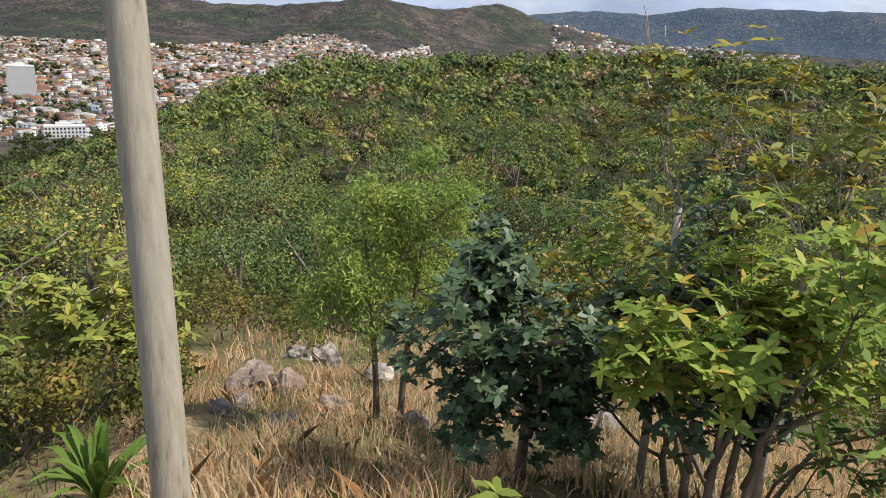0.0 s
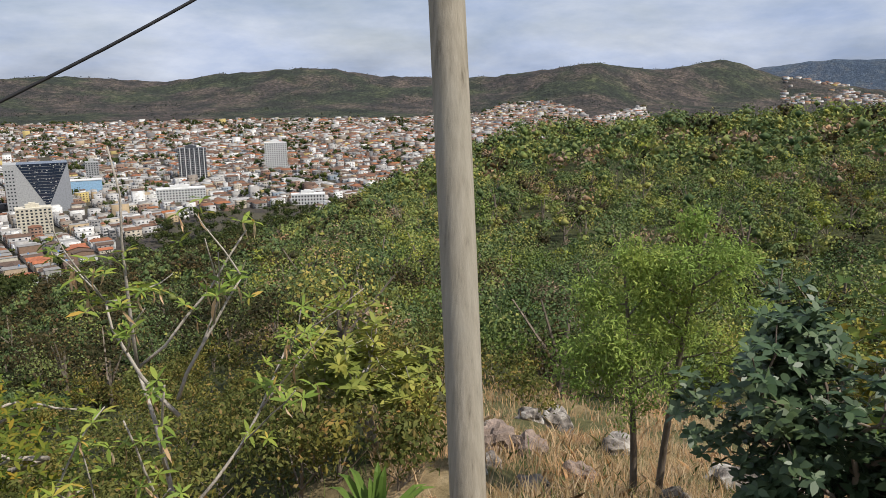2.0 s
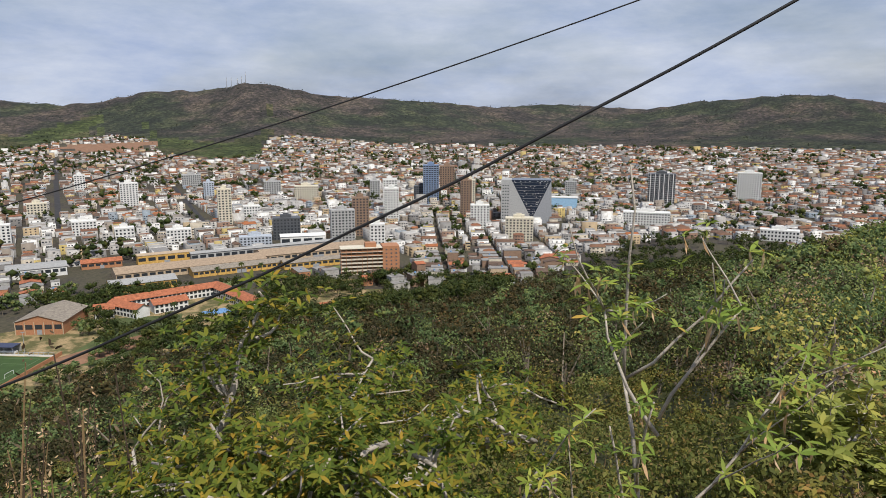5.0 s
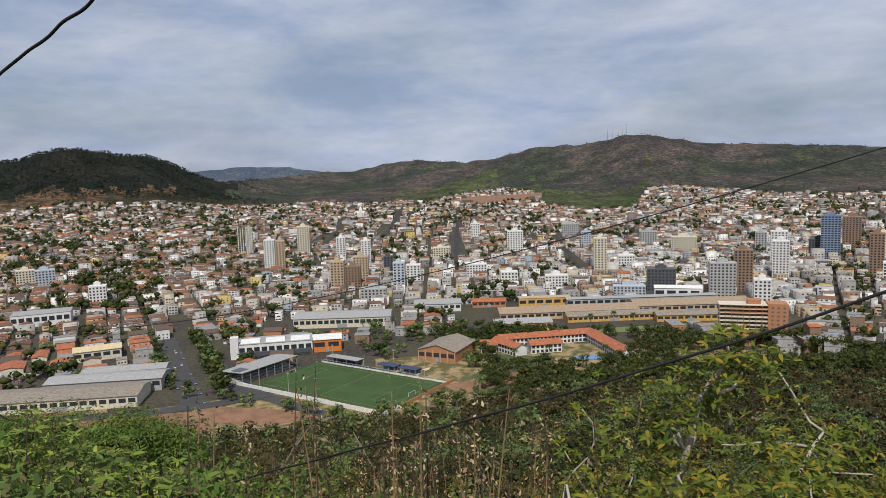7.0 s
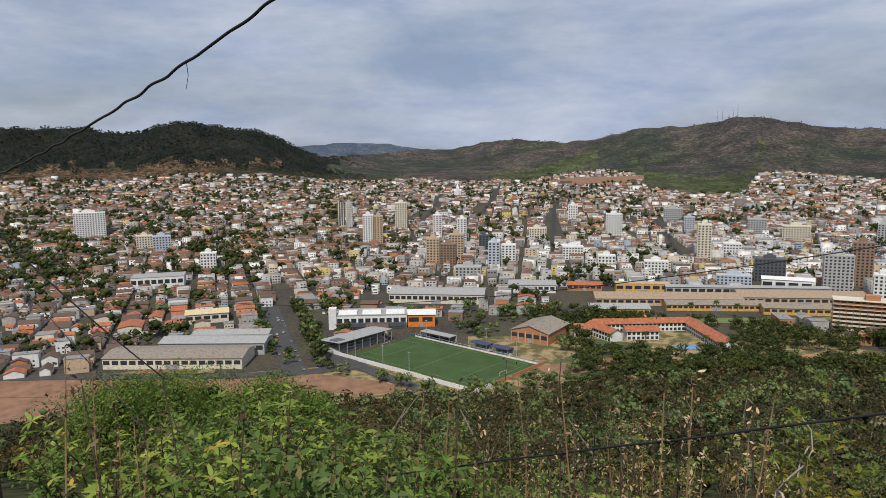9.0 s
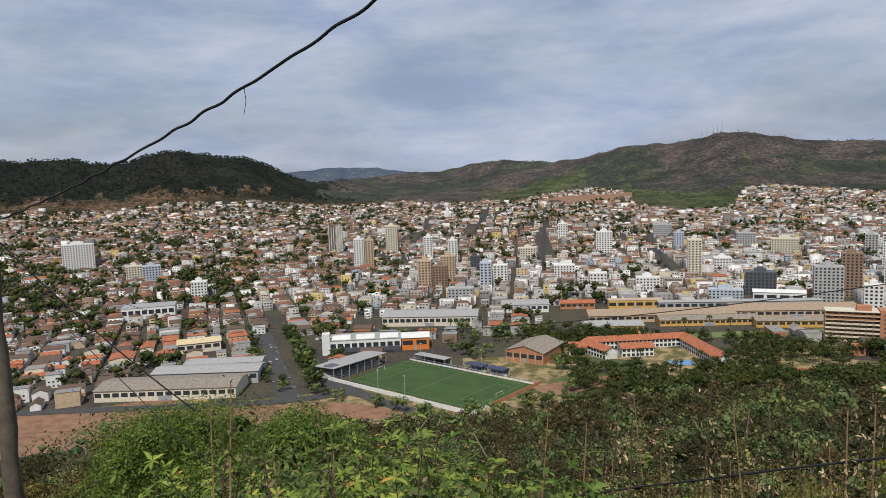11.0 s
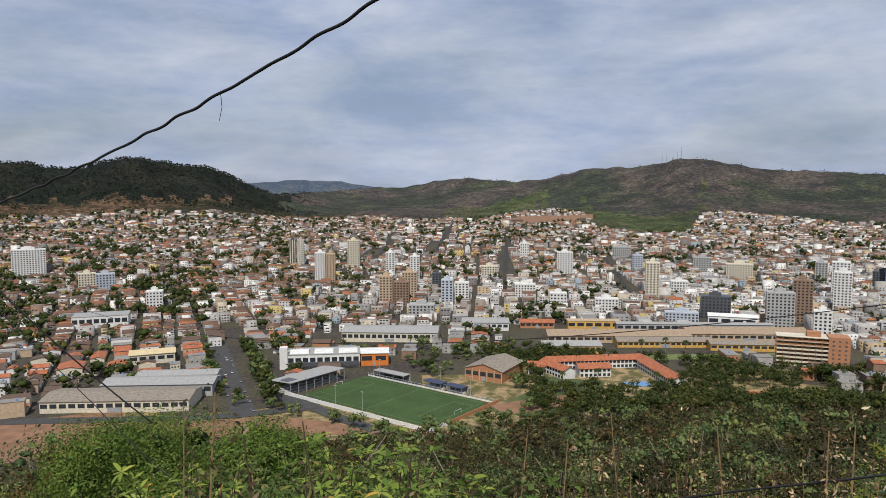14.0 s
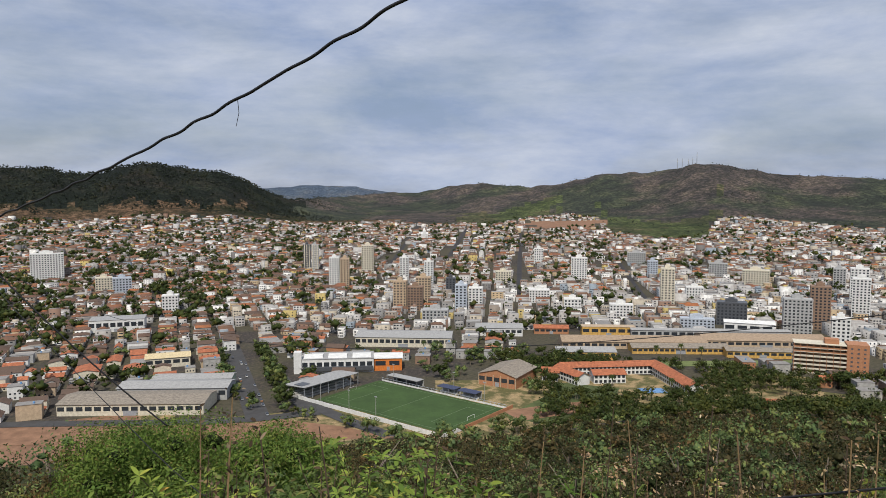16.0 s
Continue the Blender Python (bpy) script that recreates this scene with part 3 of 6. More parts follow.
def lots():
    """House lots on street grids of three bearings: x, y, bearing, width, depth."""
    out = []
    for deg, keep in ((-20.8, lambda r, a: (a < -13.5) & (r < 1050)), (5.0, lambda r, a: (a < 33) & ~((a < -13.5) & (r < 1050))), (32.0, lambda r, a: a >= 33)):
        c, s = math.cos(radians(deg)), math.sin(radians(deg))
        for bu in np.arange(-2600, 3300, 56.0):
            for bv in np.arange(-300, 3100, 88.0):
                mx, my = (bu + 28) * c + (bv + 44) * s, -(bu + 28) * s + (bv + 44) * c
                r, a = math.hypot(mx, my), math.degrees(math.atan2(mx, my))
                if not (-52 < a < 104) or r < 400 or r > 3100:
                    continue
                step = 8.8 if r < 1000 else 10.0 if r < 1700 else 12.0
                tilt = rng.normal() * (2.0 if r < 1000 else 7.0)
                su, sv = (rng.normal() * 5, rng.normal() * 9) if r > 900 else (0.0, 0.0)
                big = rng.random() < (0.10 if r < 1400 else 0.05)
                for row in (0, 1, 2):
                    v = 3.5
                    while v < 84:
                        w = step * rng.uniform(0.65, 1.5) * (2.4 if big else 1.0)
                        d = rng.uniform(9.5, 17.5) if row < 2 else rng.uniform(5, 11)
                        u = (3.5 + d / 2, 52.5 - d / 2, 28 + rng.normal() * 1.5)[row]
                        uu, vv = u + su, v + w / 2 + sv
                        x, y = (bu + uu) * c + (bv + vv) * s, -(bu + uu) * s + (bv + vv) * c
                        rr, aa = math.hypot(x, y), math.degrees(math.atan2(x, y))
                        if keep(rr, aa) and (row < 2 or rng.random() < 0.55):
                            out.append((x, y, deg + tilt, d, w * rng.uniform(0.72, 0.98)))
                        v += w
    a = np.array(out)
    r, az = polar(a[:, :2])
    ok = (r > town_inner(az)) & (r < town_outer(az)) & ~in_clear(a[:, :2], np.maximum(a[:, 3], a[:, 4]) * 0.14) & ~((r > 2050) & (r < 2330) & (az > 6.6) & (az < 12.6))
    return a[ok]


BOX = np.array([(-1, -1, 0), (1, -1, 0), (1, 1, 0), (-1, 1, 0), (-1, -1, 1), (1, -1, 1), (1, 1, 1), (-1, 1, 1)], float)
SIDES = np.array([(0, 1, 5, 4), (1, 2, 6, 5), (2, 3, 7, 6), (3, 0, 4, 7), (4, 5, 6, 7)])


def houses_mesh(name, L, h, tiled, rise, glazed=True):
    """Many houses in one mesh: walls, roofs and windows. L: lots; h: eaves height; tiled: which have clay roofs."""
    n = len(L)
    z0 = rough_z(L[:, 0], L[:, 1]) - 1.5
    ang = np.radians(L[:, 2])
    c, s = np.cos(ang), np.sin(ang)

    def place(local):
        x = L[:, None, 0] + local[..., 0] * c[:, None] + local[..., 1] * s[:, None]
        y = L[:, None, 1] - local[..., 0] * s[:, None] + local[..., 1] * c[:, None]
        return np.stack([x, y, z0[:, None] + local[..., 2]], -1)

    half = np.stack([L[:, 3] / 2, L[:, 4] / 2, h + 1.5], -1)[:, None, :]
    walls = place(BOX[None] * half)
    verts, faces, k = [walls.reshape(-1, 3)], [((np.arange(n)[:, None, None] * 8 + SIDES[None]).reshape(-1, 4), 0)], n * 8
    t = np.where(tiled)[0]
    over = 0.45
    hx, hy = L[t, 3] / 2 + over, L[t, 4] / 2 + over
    along = hx > hy
    cut = rng.choice([0.0, 0.0, 0.6], len(t))
    top, eave = h[t] + 1.5 + rise[t], h[t] + 1.5 - 0.1
    rx, ry = np.where(along, hx - hy * cut, 0 * hx), np.where(along, 0 * hy, hy - hx * cut)
    local = np.stack([np.stack([-hx, -hy, eave], -1), np.stack([hx, -hy, eave], -1), np.stack([hx, hy, eave], -1), np.stack([-hx, hy, eave], -1),
                      np.stack([-rx, -ry, top], -1), np.stack([rx, ry, top], -1)], 1)
    full = np.zeros((n, 6, 3))
    full[t] = local
    verts.append(place(full)[t].reshape(-1, 3))
    base = k + np.arange(len(t))[:, None] * 6
    a, b = np.where(along)[0], np.where(~along)[0]
    for idx, qs, ts in ((a, [(0, 1, 5, 4), (2, 3, 4, 5)], [(1, 2, 5), (3, 0, 4)]), (b, [(1, 2, 5, 4), (3, 0, 4, 5)], [(0, 1, 4), (2, 3, 5)])):
        for q in qs:
            faces.append((base[idx] + np.array(q), 1))
        for q in ts:
            faces.append((base[idx] + np.array(q), 1))
    k += len(t) * 6
    fl = np.where(~tiled)[0]
    hx, hy = L[fl, 3] / 2, L[fl, 4] / 2
    slab = np.zeros((n, 4, 3))
    slab[fl] = np.stack([np.stack([sx * (hx - 0.35), sy * (hy - 0.35), h[fl] + 1.55 + 0.25 * (sx > 0)], -1) for sx, sy in ((-1, -1), (1, -1), (1, 1), (-1, 1))], 1)
    verts.append(place(slab)[fl].reshape(-1, 3))
    faces.append((k + np.arange(len(fl))[:, None] * 4 + np.arange(4), 2))
    k += len(fl) * 4
    # windows and doors, a little proud of the wall
    for side in ("front", "left", "right") if glazed else ():
        for fz in range(4):
            for col in (-0.62, -0.05, 0.55):
                on = (h > 2.9 * fz + 2.4) & (rng.random(n) < 0.72)
                i = np.where(on)[0]
                if not len(i):
                    continue
                ww, hh = rng.uniform(0.55, 1.1, len(i)), rng.uniform(0.5, 0.75, len(i))
                zc = 1.5 + 2.9 * fz + 1.55
                hx, hy = L[i, 3] / 2, L[i, 4] / 2
                quad = np.zeros((n, 4, 3))
                for q, (a1, b1) in enumerate(((-1, -1), (1, -1), (1, 1), (-1, 1))):
                    if side == "front":
                        quad[i, q] = np.stack([col * hx + a1 * ww, -hy - 0.06, zc + b1 * hh], -1)
                    else:
                        sg = -1 if side == "left" else 1
                        quad[i, q] = np.stack([sg * (hx + 0.06), col * hy + a1 * ww, zc + b1 * hh], -1)
                verts.append(place(quad)[i].reshape(-1, 3))
                faces.append((k + np.arange(len(i))[:, None] * 4 + np.arange(4), 3))
                k += len(i) * 4
    return np_mesh(name, np.concatenate(verts), faces, [M_PAINT, M_TILE, M_SLAB, M_WINDOW])


# ---- buildings that stand out ----
def at(x, y, bearing=0.0, z=None):
    """A pose on the ground whose y axis points along the bearing, away from the walker."""
    return pose(x, y, float(ground_z(x, y)) if z is None else z, 0, 0, -bearing)


PAINTS = {}


def paint(key, color, **kw):
    if key not in PAINTS:
        PAINTS[key] = plain(key, color, **kw)
    return PAINTS[key]


P_CREAM = paint("cream_render", (0.60, 0.55, 0.44))
P_TAN = paint("tan_render", (0.46, 0.35, 0.24))
P_BROWN = paint("brown_cladding", (0.25, 0.165, 0.115))
P_GREY = paint("grey_render", (0.38, 0.38, 0.375))
P_DARK = paint("dark_cladding", (0.085, 0.09, 0.10), rough=0.4)
P_BLUE = paint("pale_blue_render", (0.42, 0.46, 0.52))
P_ORANGE = paint("orange_paint", (0.62, 0.19, 0.04))
P_YELLOW = paint("ochre_paint", (0.56, 0.34, 0.10), spread=0.35)
P_BRICK = paint("hollow_brick", (0.40, 0.19, 0.10), scale=1.5)
P_STEEL = paint("grey_steel", (0.30, 0.31, 0.33), rough=0.5)
P_ZINC = paint("zinc_sheet", (0.33, 0.325, 0.315), rough=0.55)
P_FIBRE = paint("old_fibre_cement", (0.25, 0.215, 0.175), rough=0.9, spread=0.4)
P_RUST = paint("dusty_brown_sheet", (0.33, 0.245, 0.17), rough=0.9, spread=0.35)
P_NAVY = paint("navy_paint", (0.05, 0.06, 0.11))
P_SIGNBLUE = paint("sky_blue_sheet", (0.30, 0.48, 0.66))
M_REDTILE = plain("bright_clay_tile", (0.36, 0.125, 0.062), 0.85, 0.45, 0.5, bump=0.4)
M_GLASS = Nodes("tinted_glass", 0.12, spec=0.7).color((0.018, 0.026, 0.045)).mat
BLUEGLASS = Nodes("blue_curtain_glass", 0.15, spec=0.7).color((0.16, 0.22, 0.34)).mat


def tower(name, x, y, w, d, h, bearing, wall, label, trim=None, pane=1.5, sides=True, stripes=0, glass=None):
    """A slab of flats: body with floor ledges, roof house, tank, and a row of panes for each storey."""
    top = thing(name, at(x, y, bearing), label if len(label.split()) > 3 else label + " above the town roofs", "building", "tower blocks")
    floors = max(3, int(h / 3.05))
    fh = h / floors
    body = Geo().box(-w / 2, w / 2, 0, d, -2, h)
    body.box(-w / 2 - 0.15, w / 2 + 0.15, -0.15, d + 0.15, h - 0.6, h + 0.9)
    part("body", body, wall, top)
    led = Geo()
    for k in range(1, floors):
        led.box(-w / 2 - 0.1, w / 2 + 0.1, -0.1, 0.3, k * fh - 0.12, k * fh + 0.08)
    tagged(part("floor_ledge", led, trim or wall, top), kind="stuff")
    house = Geo().box(-w * 0.22, w * 0.18, d * 0.3, d * 0.7, h + 0.9, h + 4.2)
    house.box(-w * 0.12, w * 0.08, d * 0.38, d * 0.62, h + 4.2, h + 5.6)
    part("roof_house", house, wall, top)
    n, ns = max(2, int(w / 3.6)), max(2, int(d / 5))
    pane = max(pane, w / n * 0.5)
    panes, sg = Geo(), (1 if x < 0 else -1)
    for k in range(floors):
        z0, z1 = k * fh + fh * 0.26, k * fh + fh * 0.78
        for j in range(n):
            xc = (j + 0.5) / n * w - w / 2
            panes.box(xc - pane / 2, xc + pane / 2, -0.1, 0.03, z0, z1)
        for j in range(ns if sides else 0):
            yc = (j + 0.5) / ns * d
            panes.box(sg * w / 2 - 0.06, sg * w / 2 + 0.06, yc - pane * 0.4, yc + pane * 0.4, z0, z1)
    tagged(part("glazing", panes, glass or M_WINDOW, top), kind="stuff")
    for k in range(stripes):
        xs = (k + 0.5) / stripes * w - w / 2
        part("pilaster", Geo().box(xs - 0.55, xs + 0.55, -0.55, 0.05, 0, h + 1.2), trim or wall, top)
    return top


for spec in (
        ("tower_block", -617, 1092, 46, 16, 41, -26, M_WHITE, "wide white apartment tower with many small windows"),
        ("tower_block", -478, 985, 22, 14, 20, -26, P_CREAM, "cream apartment block"), ("tower_block", -448, 975, 24, 14, 21, -26, P_BLUE, "pale blue apartment block"),
        ("tower_block", -321, 817, 18, 14, 21, -15, M_WHITE, "small white block with dark windows"),
        ("tower_block", -165, 1046, 15, 16, 43, -4, M_WHITE, "slim white and grey tower"), ("tower_block", -150, 1050, 13, 16, 41, -4, P_TAN, "tan grey tower beside a white one"),
        ("tower_block", -132, 1201, 20, 16, 47, -2, P_CREAM, "tall cream and brown tower"), ("tower_block", -65, 1114, 14, 14, 36, 2, M_WHITE, "slim white tower"),
        ("tower_block", -25, 1059, 14, 14, 36, 2, M_WHITE, "slim white tower with a roof house"), ("tower_block", -56, 853, 16, 15, 33, 4, P_TAN, "brown and ochre apartment tower"),
        ("tower_block", -37, 841, 18, 15, 28, 4, P_BROWN, "brown apartment tower"), ("tower_block", -29, 902, 19, 15, 32, 4, P_TAN, "ochre apartment tower"),
        ("tower_block", 18, 841, 14, 14, 30, 6, P_BLUE, "pale blue apartment tower"), ("tower_block", 36, 853, 17, 14, 25, 6, M_WHITE, "white and blue apartment tower"),
        ("tower_block", 177, 1330, 17, 14, 28, 8, M_WHITE, "white block high in the town"), ("tower_block", -12, 763, 28, 16, 13, 4, P_GREY, "grey commercial building"),
        ("tower_block", 7, 965, 13, 13, 23, 4, P_DARK, "dark apartment tower"), ("tower_block", 214, 1125, 25, 15, 34, 10, M_WHITE, "broad white tower"),
        ("tower_block", 268, 849, 16, 15, 49, 14, P_CREAM, "tall tan and white tower"), ("tower_block", 451, 1022, 36, 15, 26, 22, P_CREAM, "white and cream twin block"),
        ("tower_block", 349, 696, 26, 14, 35, 20, P_GREY, "pale grey apartment slab with rows of windows"), ("tower_block", 385, 722, 19, 15, 44, 24, P_BROWN, "brown balconied tower"),
        ("tower_block", 503, 855, 20, 15, 48, 28, M_WHITE, "tall white tower"), ("tower_block", 356, 632, 15, 13, 27, 26, M_WHITE, "slim white block"),
        ("tower_block", 357, 1314, 33, 15, 21, 14, P_GREY, "grey block of flats"), ("tower_block", 338, 1147, 16, 14, 26, 14, P_BLUE, "pale block of flats"),
        ("tower_block", 445, 1148, 28, 14, 21, 20, P_GREY, "grey and white twin block"), ("tower_block", 698, 994, 25, 16, 47, 34, P_BROWN, "dark brown tower"),
        ("tower_block", 574, 772, 15, 14, 50, 34, P_BROWN, "slim brown tower"), ("tower_block", 529, 683, 23, 14, 29, 36, M_WHITE, "white tower with dark window bands"),
        ("tower_block", 515, 593, 31, 16, 25, 40, P_CREAM, "tan and white office block"), ("tower_block", 602, 925, 26, 14, 26, 33, P_DARK, "dark glazed block"),
        ("tower_block", 1037, 644, 36, 16, 44, 57, M_WHITE, "white terraced tower"), ("tower_block", 723, 587, 58, 18, 16, 50, M_WHITE, "long white hospital block"),
        ("tower_block", 751, 425, 40, 14, 12, 60, M_WHITE, "low white block at the edge of the woods"), ("tower_block", 640, 850, 14, 14, 40, 38, P_CREAM, "cream tower behind the glass building"),
        ("tower_block", 455, 770, 18, 14, 46, 30, M_WHITE, "white tower with a stepped roof"), ("tower_block", 560, 1000, 16, 14, 30, 30, P_GREY, "grey tower"),
        ("tower_block", 840, 840, 18, 14, 26, 45, P_GREY, "grey tower"), ("tower_block", 120, 900, 26, 16, 16, 6, M_WHITE, "white shop block"),
        ("tower_block", 150, 830, 20, 14, 15, 8, M_WHITE, "white shop block"), ("tower_block", 262, 731, 34, 12, 9, 16, P_BLUE, "pale blue arcaded old building"),
        ("tower_block", 303, 744, 30, 16, 24, 20, P_DARK, "dark glazed office block"), ("tower_block", 90, 1090, 24, 14, 17, 6, P_CREAM, "cream block of flats"),
        ("tower_block", 330, 930, 22, 14, 15, 14, M_WHITE, "white block of flats"), ("tower_block", 200, 800, 26, 13, 13, 10, M_WHITE, "white market block")):
    tower(*spec)
    TOWER_SPOTS.append((spec[1], spec[2], max(spec[3], spec[4]) * 0.62 + 4))
for xx in (-240, -226):
    tower("tower_block", xx, 1227, 12, 16, 45, -8, P_DARK if xx < -230 else P_GREY, "dark striped tower with pale pilasters", P_CREAM, stripes=3)
tower("tower_block", 891, 698, 40, 18, 47, 51, P_DARK, "dark glass tower with white upright fins", M_WHITE, stripes=6)
tower("tower_block", 606, 906, 24, 16, 60, 33, BLUEGLASS, "tall blue glass tower", P_GREY, pane=2.6)
TOWER_SPOTS.extend(((-233, 1235, 22), (891, 705, 34), (606, 914, 20)))


def triangular_building():
    """The office block whose front is a dark glass triangle standing on its tip."""
    top = thing("office_building", at(609, 688, 42), "grey concrete office block with an inverted dark glass triangle", "building")
    W, H, D = 66.0, 56.0, 30.0
    l, rr, tip = -W / 2 + 13, W / 2 - 2, (7.0, 5.0)
    left = Geo()
    left.solid([(-W / 2, 0, -2), (tip[0], 0, -2), (tip[0], 0, tip[1]), (l, 0, H), (-W / 2, 0, H), (-W / 2, D, -2), (-W / 2, D, H), (l, D, H)],
               [(0, 1, 2, 3, 4), (5, 0, 4, 6), (4, 3, 7, 6)])
    part("left_wall", left, P_GREY, top)
    right = Geo()
    right.solid([(tip[0], 0, -2), (W / 2, 0, -2), (W / 2 - 2, 0, H), (tip[0], 0, tip[1]), (W / 2, D, -2), (W / 2 - 2, D, H)], [(0, 1, 2, 3), (1, 4, 5, 2)])
    # a darker grey puts the shade of the right side into the concrete
    part("right_wall", right, P_STEEL, top)
    glass = Geo()
    glass.solid([(l, -0.2, H), (rr, -0.2, H), (tip[0], -0.2, tip[1]), (l, D, H), (rr, D, H)], [(0, 2, 1), (0, 1, 4, 3)])
    part("glass_front", glass, M_GLASS, top, "dark blue glass triangle")
    bar = Geo()
    for k in range(1, 15):
        z = H - k * 3.4
        t = (H - z) / (H - tip[1])
        if t < 0.97:
            bar.box(l + (tip[0] - l) * t, rr + (tip[0] - rr) * t, -0.34, -0.2, z - 0.1, z + 0.1)
    tagged(part("mullion", bar, P_STEEL, top), kind="stuff")
    # pale grey boxes stand in for lit windows behind the glass
    lit = Geo()
    rnd = random.Random(5)
    for _ in range(46):
        t = rnd.random() ** 1.6 * 0.85
        a, b = l + (tip[0] - l) * t + 1.5, rr + (tip[0] - rr) * t - 2
        x, z = rnd.uniform(a, b), H - t * (H - tip[1]) - 1.5
        lit.box(x - 0.7, x + 0.7, -0.3, -0.22, z - 0.5, z + 0.4)
    tagged(part("lit_window", lit, P_GREY, top), kind="stuff")
    pane = Geo().box(-0.8, 0.8, -0.1, 0.02, 0, 1.5).mesh("window", M_WINDOW)
    for k in range(12):
        for j in range(3):
            part("window", pane, None, top).location = (-W / 2 + 2.5 + j * 3.2, 0, 5 + k * 3.9)
    annex = thing("annex_building", at(722, 735, 45), "pale blue glazed annex beside the office block", "building")
    part("hall", Geo().box(-19, 19, 0, 16, -2, 20), P_SIGNBLUE, annex)
    part("roof_edge", Geo().box(-19.4, 19.4, -0.4, 16.4, 20, 21), M_WHITE, annex)


triangular_building()

STAD = 38.3


def stadium():
    m = at(-27, 466, STAD)
    z = 0.12
    pitch = thing("football_pitch", m, "green football pitch with worn goal mouths", "pitch")
    part("turf", Geo().box(-56, 56, -31, 31, -1, z), M_TURF, pitch)
    ln = Geo()
    for a in ((-52, 52, -28, -27.7), (-52, 52, 27.7, 28), (-52, -51.7, -28, 28), (51.7, 52, -28, 28), (-0.15, 0.15, -28, 28), (-52, -36, -19, -18.7), (-52, -36, 18.7, 19), (-36, -35.7, -19, 19), (36, 52, -19, -18.7), (36, 52, 18.7, 19), (35.7, 36, -19, 19)):
        ln.box(*a, z, z + 0.03)
    part("line", ln, paint("worn_chalk", (0.13, 0.175, 0.09)), pitch)
    for x in (-52.5, 52.5):
        goal = Geo()
        for y in (-3.7, 3.7):
            goal.tube([(x, y, z), (x, y, 2.5)], [0.09, 0.09], 6)
        goal.tube([(x, -3.7, 2.5), (x, 3.7, 2.5)], [0.09, 0.09], 6)
        part("goal", goal, M_WHITE, pitch)
    wall = thing("perimeter_wall", m, "white-painted perimeter wall round the pitch", "wall")
    for a in ((-66, 60, -38.4, -38), (60, 60.4, -38, -20)):
        part("wall_panel", Geo().box(*a, -1, 2.6), M_WHITE, wall)
    part("brick_end", Geo().box(60, 60.4, -20, 36, -1, 2.3), P_BRICK, wall, "unpainted brick stretch")
    for k in range(22):
        part("pier", Geo().box(-65 + k * 5.8, -64.6 + k * 5.8, -38.6, -38.38, -1, 2.9), M_WHITE, wall)
    stand = thing("grandstand", m, "covered grandstand with a grey sheet roof", "grandstand")
    roof = Geo()
    roof.solid([(-82, -38, 7.2), (-60, -38, 8.6), (-60, 14, 8.6), (-82, 14, 7.2), (-82, -38, 7.5), (-60, -38, 8.9), (-60, 14, 8.9), (-82, 14, 7.5)], [(0, 3, 2, 1), (4, 5, 6, 7), (0, 1, 5, 4), (1, 2, 6, 5), (2, 3, 7, 6), (3, 0, 4, 7)])
    part("roof", roof, P_ZINC, stand)
    part("rear_wall", Geo().box(-82, -81.6, -38, 14, -1, 7.2), P_GREY, stand)
    for k in range(5):
        part("terrace_step", Geo().box(-81 + k * 3.4, -77.6 + k * 3.4, -37, 13, -1, 4.6 - k * 0.9), M_CONC, stand)
    for k in range(8):
        part("column", Geo().box(-61, -60.6, -37.6 + k * 7.3, -37.2 + k * 7.3, -1, 8.6), P_STEEL, stand)
    part("solar_panel", Geo().box(-73, -65, -36, -28, 8.5, 8.75), P_DARK, stand)
    for x0, x1, name, col, lab in ((-50, -20, "touchline_stand", P_ZINC, "small roofed stand along the touchline"), (-2, 14, "dugout", P_NAVY, "dark blue roofed dugout"), (16, 32, "dugout", P_NAVY, "dark blue roofed dugout")):
        st = thing(name, m, lab, "stand")
        part("roof", Geo().box(x0, x1, 33, 41, 4.6, 4.9), col, st)
        part("back", Geo().box(x0, x1, 40.7, 41, -1, 4.6), M_CONC, st)
        part("bench", Geo().box(x0 + 1, x1 - 1, 36, 39, -1, 1.2), M_WHITE if name == "dugout" else P_DARK, st)
        for k in range(4):
            xx = x0 + 0.3 + (x1 - x0 - 0.6) * k / 3
            part("post", Geo().box(xx - 0.12, xx + 0.12, 33.2, 33.44, -1, 4.6), P_STEEL, st)
    fence = thing("pitch_fence", m, "pale mesh fence with blue posts behind the touchline", "fence")
    part("kerb", Geo().box(-54, 58, 32.2, 32.5, -1, 1.0), M_WHITE, fence)
    for k in range(38):
        part("post", Geo().box(-54 + k * 3, -53.7 + k * 3, 32.3, 32.45, 0.9, 2.4), P_STEEL, fence)
    part("rail", Geo().box(-54, 58, 32.3, 32.42, 2.3, 2.45), P_BLUE, fence)
    for x, y in ((-47, -35), (-20, -35), (4, -35), (-44, 34), (6, 43), (38, 35)):
        f = thing("floodlight_mast", m @ pose(x, y, 0), "thin pale floodlight mast beside the pitch", "mast", "floodlight masts")
        part("mast", Geo().tube([(0, 0, -1), (0, 0, 14)], [0.2, 0.13], 8), M_CONC, f)
        part("lamp_bar", Geo().box(-1.1, 1.1, -0.15, 0.15, 13.4, 13.9), P_STEEL, f)


stadium()


